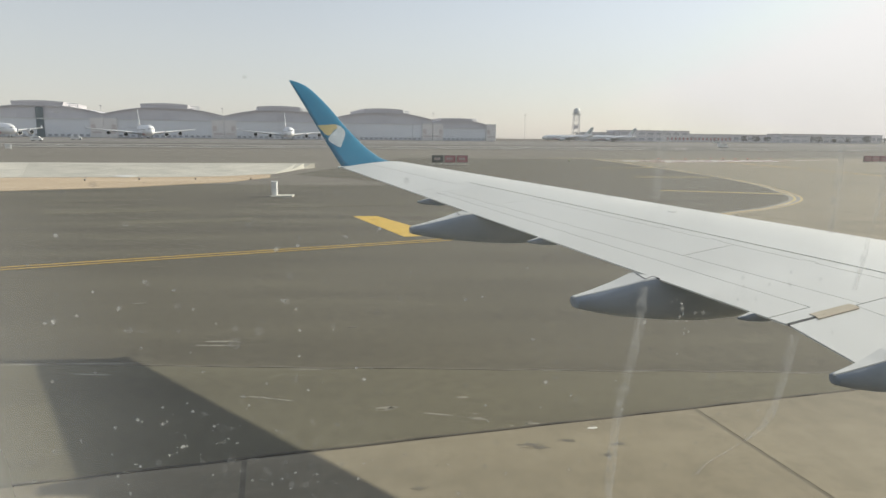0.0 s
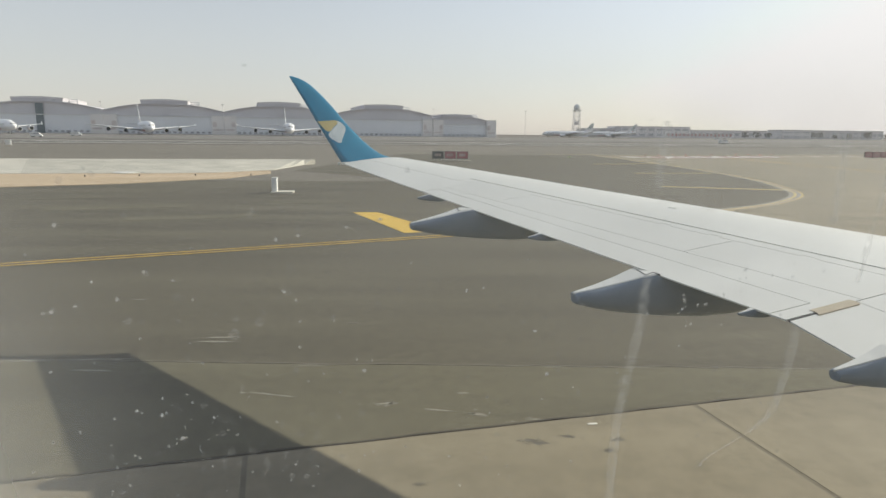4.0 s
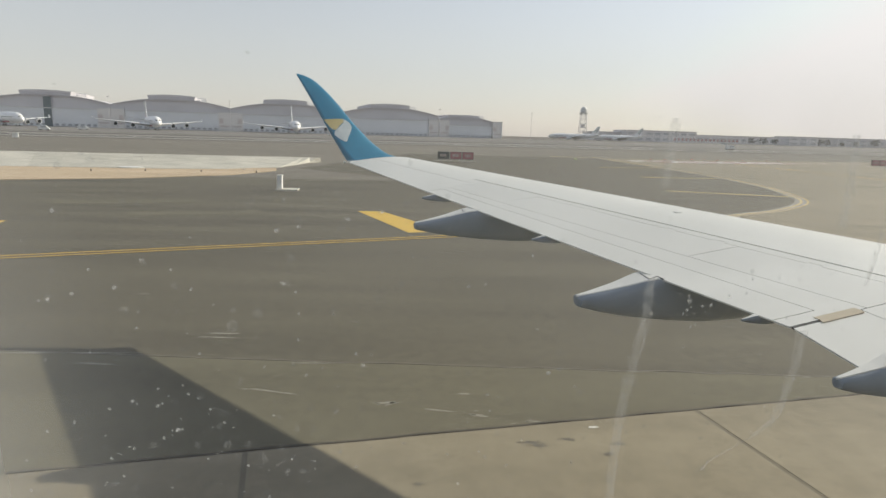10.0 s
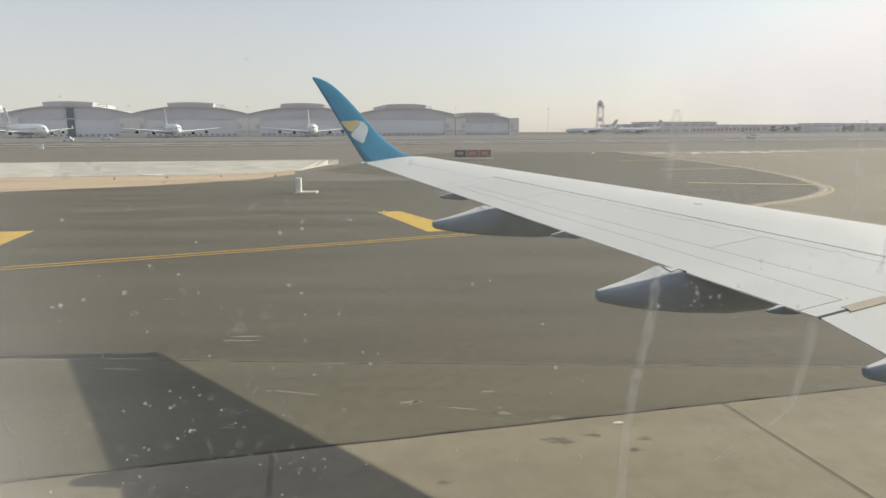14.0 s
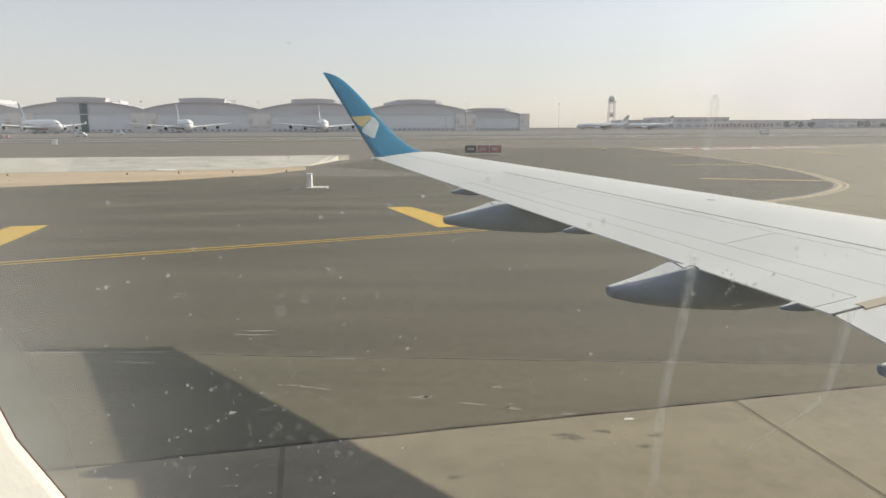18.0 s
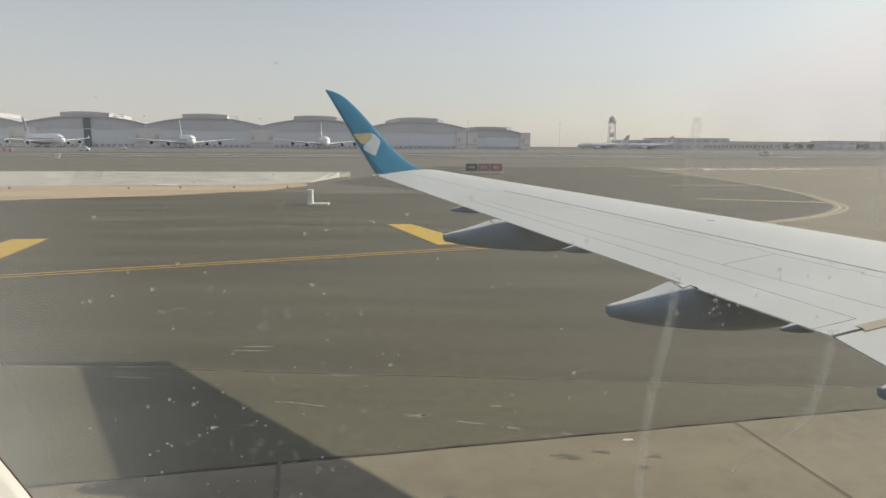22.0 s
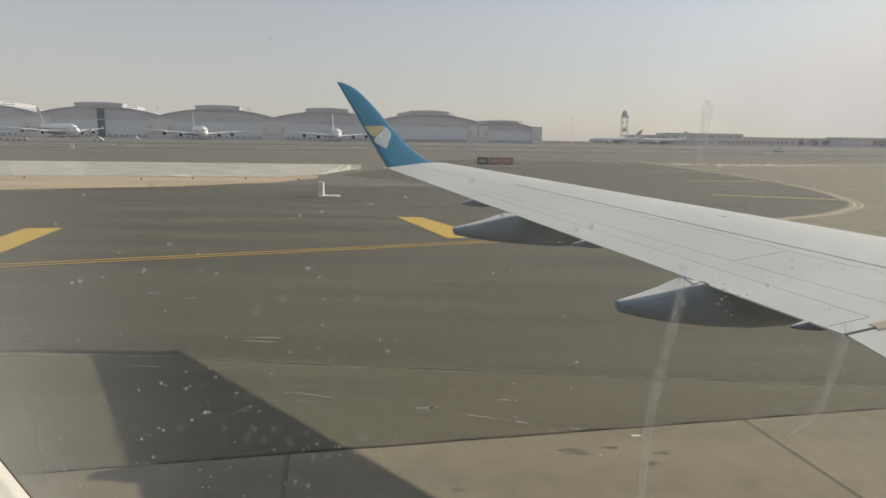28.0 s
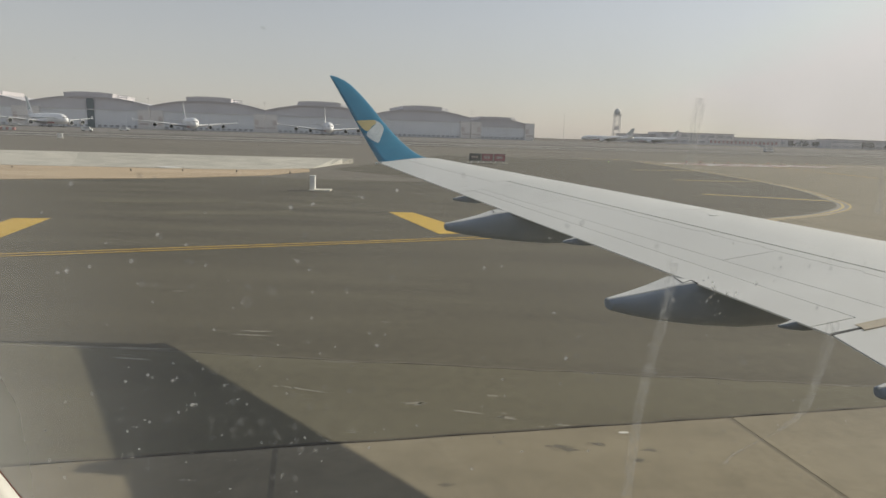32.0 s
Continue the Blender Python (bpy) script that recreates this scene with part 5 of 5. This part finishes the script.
tagged(part("floor", bm, M_CARPET), "dark blue cabin carpet floor", "floor", kind="structure")


# cabin window: panel with a rounded opening, reveal and dusty pane
def rounded(u0, u1, z0, z1, r, v, n=8):
    pts = []
    for cu, cz, a0 in ((u1 - r, z1 - r, 0), (u0 + r, z1 - r, 90), (u0 + r, z0 + r, 180), (u1 - r, z0 + r, 270)):
        for i in range(n + 1):
            a = radians(a0 + 90 * i / n)
            pts.append(uv(cu + r * math.cos(a), v, cz + r * math.sin(a)))
    return pts


window = empty("cabin_window", "white plastic cabin window with a dusty scratched pane", "aircraft window")
part("frame", loft(bmesh.new(), [rounded(-0.13, 0.40, 3.40, 3.885, 0.12, 0.102), rounded(-0.122, 0.392, 3.408, 3.878, 0.118, 0.096), rounded(-0.108, 0.378, 3.422, 3.865, 0.118, 0.098),
                                 rounded(-0.0785, 0.40, 3.4345, 3.87, 0.1326, 0.163), rounded(-0.0772, 0.40, 3.4357, 3.87, 0.1326, 0.165), rounded(-0.082, 0.41, 3.431, 3.88, 0.134, 0.172),
                                 rounded(-0.155, 0.48, 3.35, 3.92, 0.13, 0.205), rounded(-0.185, 0.51, 3.33, 3.94, 0.13, 0.205)], caps=False), M_CABIN, window, "white rounded window frame", smooth=True)
part("window_rim", loft(bmesh.new(), [rounded(-0.0777, 0.40, 3.4352, 3.87, 0.1326, 0.1648), rounded(-0.07695, 0.40, 3.43595, 3.87, 0.1326, 0.1651), rounded(-0.0775, 0.40, 3.4354, 3.87, 0.1326, 0.1656)], caps=False), M_WINDOW_RIM, window, "thin dull red rim")
bm = bmesh.new()
a = [bm.verts.new(p) for p in rounded(-0.7, 0.95, 2.95, 4.12, 0.02, 0.104)]
b = [bm.verts.new(p) for p in rounded(-0.125, 0.395, 3.405, 3.881, 0.12, 0.104)]
a2 = [bm.verts.new(p) for p in rounded(-0.7, 0.95, 2.95, 4.12, 0.02, 0.112)]
b2 = [bm.verts.new(p) for p in rounded(-0.125, 0.395, 3.405, 3.881, 0.12, 0.112)]
for i in range(len(a)):
    j = (i + 1) % len(a)
    bm.faces.new((a[i], a[j], b[j], b[i]))
    bm.faces.new((a2[i], b2[i], b2[j], a2[j]))
    bm.faces.new((a[i], a2[i], a2[j], a[j]))
    bm.faces.new((b[i], b[j], b2[j], b2[i]))
part("side_panel", bm, M_CABIN, window, "off-white cabin wall panel")
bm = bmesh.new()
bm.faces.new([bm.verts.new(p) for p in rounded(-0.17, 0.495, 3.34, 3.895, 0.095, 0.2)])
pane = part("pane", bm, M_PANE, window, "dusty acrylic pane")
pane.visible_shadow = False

# dried spots and streaks on the pane
rs = random.Random(21)


def spot(bm, u, z, r, hole=0.0, squash=1.0, n=9):
    a0 = rs.uniform(0, 6.28)
    rad = [r * (rs.uniform(0.7, 1.25) if n < 12 else rs.uniform(0.93, 1.07)) for _ in range(n)]
    outer = [bm.verts.new(uv(u + rad[i] * math.cos(a0 + 6.283 * i / n), 0.1985, z + squash * rad[i] * math.sin(a0 + 6.283 * i / n))) for i in range(n)]
    if hole:
        inner = [bm.verts.new(uv(u + hole * rad[i] * math.cos(a0 + 6.283 * i / n), 0.1985, z + hole * squash * rad[i] * math.sin(a0 + 6.283 * i / n))) for i in range(n)]
        for i in range(n):
            bm.faces.new((outer[i], outer[(i + 1) % n], inner[(i + 1) % n], inner[i]))
    else:
        bm.faces.new(outer)


bright, faint, halo = bmesh.new(), bmesh.new(), bmesh.new()


def fleck(u, z, r, squash):
    """A dried drop: a dense core with a softer rim, often with a satellite."""
    spot(bright, u, z, r * 0.75, squash=squash)
    spot(halo, u, z, r * 1.35, squash=squash, n=11)
    if r > 0.0006 and rs.random() < 0.5:
        spot(bright, u + r * rs.uniform(-2, 2), z + r * rs.uniform(-1.2, 1.2), r * 0.4, squash=squash)


SPECKS = ((-0.0264, 3.5587, 0.8), (-0.0184, 3.5555, 0.6), (-0.0406, 3.5563, 0.6), (-0.0341, 3.5507, 0.8), (-0.0454, 3.5492, 0.8), (-0.0517, 3.548, 1.0), (-0.054, 3.5476, 0.8), (0.0145, 3.55, 0.9),
          (0.0181, 3.547, 0.6), (0.0191, 3.5398, 0.6), (0.0188, 3.531, 0.6), (0.0348, 3.5703, 0.8), (0.0458, 3.5726, 1.0), (0.0193, 3.5681, 0.6), (0.0125, 3.567, 0.9), (-0.0489, 3.5735, 0.8),
          (0.04, 3.5208, 0.9), (0.0996, 3.5567, 0.8), (0.1085, 3.5126, 1.0), (0.0849, 3.5061, 0.8), (0.1423, 3.4979, 0.6), (0.1657, 3.5187, 0.6), (0.1764, 3.5349, 1.0), (0.0762, 3.5465, 0.6),
          (-0.0311, 3.5146, 0.8), (-0.0376, 3.5128, 0.6), (-0.024, 3.5123, 0.8), (-0.0088, 3.5097, 0.6), (-0.0185, 3.5039, 1.1), (-0.0728, 3.5145, 1.0), (0.0936, 3.4777, 0.6), (0.1202, 3.4756, 0.6))
for u, z, r in SPECKS:
    fleck(u, z, r * 0.00085, rs.uniform(0.6, 1.1))
for k in range(9):
    # the ragged cross-shaped speck
    spot(bright, -0.0185 + rs.gauss(0, 0.0007), 3.5039 + rs.gauss(0, 0.0003), rs.uniform(0.0001, 0.0003))
for k in range(150):
    u, z = rs.uniform(-0.08, 0.24), 3.59 - 0.14 * rs.random() ** 1.1
    fleck(u, z, 0.00013 + 0.00035 * rs.random() ** 2.0, rs.uniform(0.5, 1.2))
for k in range(170):
    u, z = rs.gauss(-0.012, 0.03), rs.gauss(3.499, 0.02)
    fleck(u, z, 0.00012 + 0.0004 * rs.random() ** 2.0, rs.uniform(0.5, 1.2))
for k in range(45):
    u, z = rs.gauss(0.02, 0.022), rs.gauss(3.478, 0.012)
    fleck(u, z, 0.00012 + 0.00035 * rs.random() ** 2.0, rs.uniform(0.5, 1.2))
for k in range(110):
    u, z = rs.uniform(0.06, 0.24), rs.uniform(3.445, 3.53)
    fleck(u, z, 0.00011 + 0.00028 * rs.random() ** 2.0, rs.uniform(0.5, 1.3))
for k in range(20):
    u, z = rs.gauss(0.17, 0.01), rs.gauss(3.534, 0.006)
    fleck(u, z, 0.0003 + 0.0006 * rs.random() ** 2.0, rs.uniform(0.7, 1.2))
for u, z, r in ((-0.0013, 3.5369, 2.0), (-0.0261, 3.4995, 1.2), (-0.004, 3.4971, 1.4), (-0.0129, 3.4978, 1.0), (-0.0063, 3.5039, 1.0), (0.0064, 3.5406, 1.6), (0.0448, 3.5439, 1.1), (0.0047, 3.5751, 1.1), (0.1835, 3.5076, 1.8)):
    # a drop's ring: a filled film with a slightly denser rim
    spot(faint, u, z, r * 0.00085, squash=1.1, n=16)
    spot(faint, u, z, r * 0.00095, hole=0.55, squash=1.1, n=16)
for k in range(170):
    u, z, r, q = rs.uniform(-0.08, 0.25), 3.59 - 0.13 * rs.random(), rs.uniform(0.0004, 0.0012), rs.uniform(0.8, 1.2)
    spot(faint, u, z, r, hole=0.5 if rs.random() < 0.3 else 0, squash=q, n=14)
    spot(faint, u + r * 0.1, z, r * 0.7, hole=0.4 if rs.random() < 0.2 else 0, squash=q, n=12)
for k in range(60):
    u, z, r, q = rs.gauss(0.0, 0.03), rs.gauss(3.49, 0.022), rs.uniform(0.0005, 0.0012), rs.uniform(0.8, 1.2)
    spot(faint, u, z, r, hole=0.45 if rs.random() < 0.2 else 0, squash=q, n=14)
for k in range(9):
    u, z, r, q = rs.uniform(-0.06, 0.23), rs.uniform(3.6, 3.65), rs.uniform(0.0006, 0.0013), rs.uniform(0.3, 0.6)
    spot(faint, u, z, r, squash=q, n=14)
    spot(faint, u, z, r * 0.6, squash=q, n=12)
for name, bm, mt in (("water_spots", bright, M_SPOT), ("spot_rims", halo, M_SPOT_HALO), ("water_rings", faint, M_SPOT_FAINT)):
    ob = tagged(part(name, bm, mt, window), kind="stuff")
    ob.visible_shadow = False


def streak(points, width):
    """A dried run of dirty water: four thin coats, each narrower, so that the edges stay soft."""
    bm = bmesh.new()
    wob = [rs.uniform(0.8, 1.2) for _ in points]
    for k, share in enumerate((1.15, 0.9, 0.6)):
        L_, R_ = [], []
        for (u, z), q in zip(points, wob):
            w, o = width * share * q, width * 0.03 * rs.uniform(-1, 1)
            L_.append(bm.verts.new(uv(u + o - w / 2, 0.1975 - 0.0002 * k, z)))
            R_.append(bm.verts.new(uv(u + o + w / 2, 0.1975 - 0.0002 * k, z)))
        for i in range(len(points) - 1):
            bm.faces.new((L_[i], R_[i], R_[i + 1], L_[i + 1]))
    ob = part("streak", bm, M_STREAK, window)
    ob.visible_shadow = False


streak(smooth_line([(0.1477, 3.5474), (0.1471, 3.5373), (0.1454, 3.5225), (0.1427, 3.5111), (0.1401, 3.4972), (0.1384, 3.4805), (0.1373, 3.4559)], 6), 0.0043)
streak(smooth_line([(0.222, 3.5224), (0.2205, 3.5094), (0.2176, 3.4969), (0.2128, 3.485), (0.2035, 3.4777)], 6), 0.0052)
streak(smooth_line([(0.2035, 3.4777), (0.1911, 3.4727), (0.1825, 3.4687), (0.1795, 3.4652)], 5), 0.0022)
streak(smooth_line([(0.1522, 3.606), (0.1508, 3.5906), (0.1498, 3.5811)], 6), 0.0042)
streak(smooth_line([(0.2358, 3.6023), (0.2361, 3.5839), (0.2353, 3.5651)], 6), 0.0048)
streak(smooth_line([(0.262, 3.60), (0.258, 3.57), (0.252, 3.54)], 6), 0.003)

knots = bmesh.new()
for u, z, sd, n in ((0.1474, 3.543, 0.0012, 8), (0.1462, 3.5295, 0.0012, 8), (0.144, 3.517, 0.001, 6), (0.1408, 3.5015, 0.0012, 10), (0.1385, 3.482, 0.001, 6), (0.2185, 3.5005, 0.0014, 8), (0.2110, 3.4835, 0.0014, 6)):
    for k in range(n):
        spot(knots, u + rs.gauss(0, sd), z + rs.gauss(0, 0.0035), rs.uniform(0.0003, 0.0008), squash=rs.uniform(0.8, 2.2), n=10)
ob = tagged(part("streak_knots", knots, M_SPOT_FAINT, window), kind="stuff")
ob.visible_shadow = False

# a pale film stands in for the reflection low on the rear side of the pane
bm = bmesh.new()
bm.faces.new([bm.verts.new(uv(u, 0.196, z)) for u, z in ((-0.165, 3.345), (0.06, 3.345), (0.06, 3.66), (-0.165, 3.66))])
ob = part("edge_veil", bm, M_EDGE_VEIL, window, "pale veil for the reflection beside the window edge")
ob.visible_shadow = False
# These sheets lift the far field as haze would, besides the pane's dust.
for u0, u1, v, mt in ((-0.06, 0.34, 0.1955, M_DUST_HAZE), (0.08, 0.44, 0.195, M_DUST_HAZE_FRONT)):
    bm = bmesh.new()
    bm.faces.new([bm.verts.new(uv(u, v, z)) for u, z in ((u0, 3.51), (u1, 3.51), (u1, 3.66), (u0, 3.66))])
    ob = part("dust_haze_film", bm, mt, window, "faint dust film that also stands in for distance haze")
    ob.visible_shadow = False

# ------------------------------------------------------------------ apron slabs, last
SL = 5.82
E1, E2 = Vector((0.976, 0.2175)), Vector((-0.2175, 0.976))
ORG = Vector((3.78, 7.93))


def clip(poly, a, n):
    """Keep the side of a polygon where (p - a).n >= 0."""
    res = []
    for i in range(len(poly)):
        p, q = poly[i], poly[(i + 1) % len(poly)]
        dp, dq = (p - a).dot(n), (q - a).dot(n)
        if dp >= 0:
            res.append(p)
        if (dp >= 0) != (dq >= 0):
            res.append(p.lerp(q, dp / (dp - dq)))
    return res


AP = [Vector(p) for p in APRON]
rest = bmesh.new()
count = 0
for i in range(-14, 26):
    for j in range(-14, 26):
        o = ORG + E1 * SL * i + E2 * SL * j
        if o.x < -55 or o.x > 140 or o.y < -60 or o.y > 150:
            continue
        g = 0.03
        poly = AP
        for a, n in ((o + E1 * g, E1), (o + E1 * (SL - g), -E1), (o + E2 * g, E2), (o + E2 * (SL - g), -E2)):
            poly = clip(poly, a, n)
            if len(poly) < 3:
                break
        if len(poly) < 3:
            continue
        pts = []
        for p in poly:
            if not pts or (p - pts[-1]).length > 0.01:
                pts.append(p)
        if (pts[0] - pts[-1]).length < 0.01:
            pts.pop()
        if len(pts) < 3:
            continue
        near = -4 <= i <= 12 and -4 <= j <= 10
        if near and count < 290:
            part("slab", prism([tuple(p) for p in pts], -0.1, 0.02), M_CONCRETE, apron_bed)
            count += 1
        else:
            prism([tuple(p) for p in pts], -0.1, 0.02, rest)
tagged(part("far_slabs", rest, M_CONCRETE, apron_bed), kind="stuff")
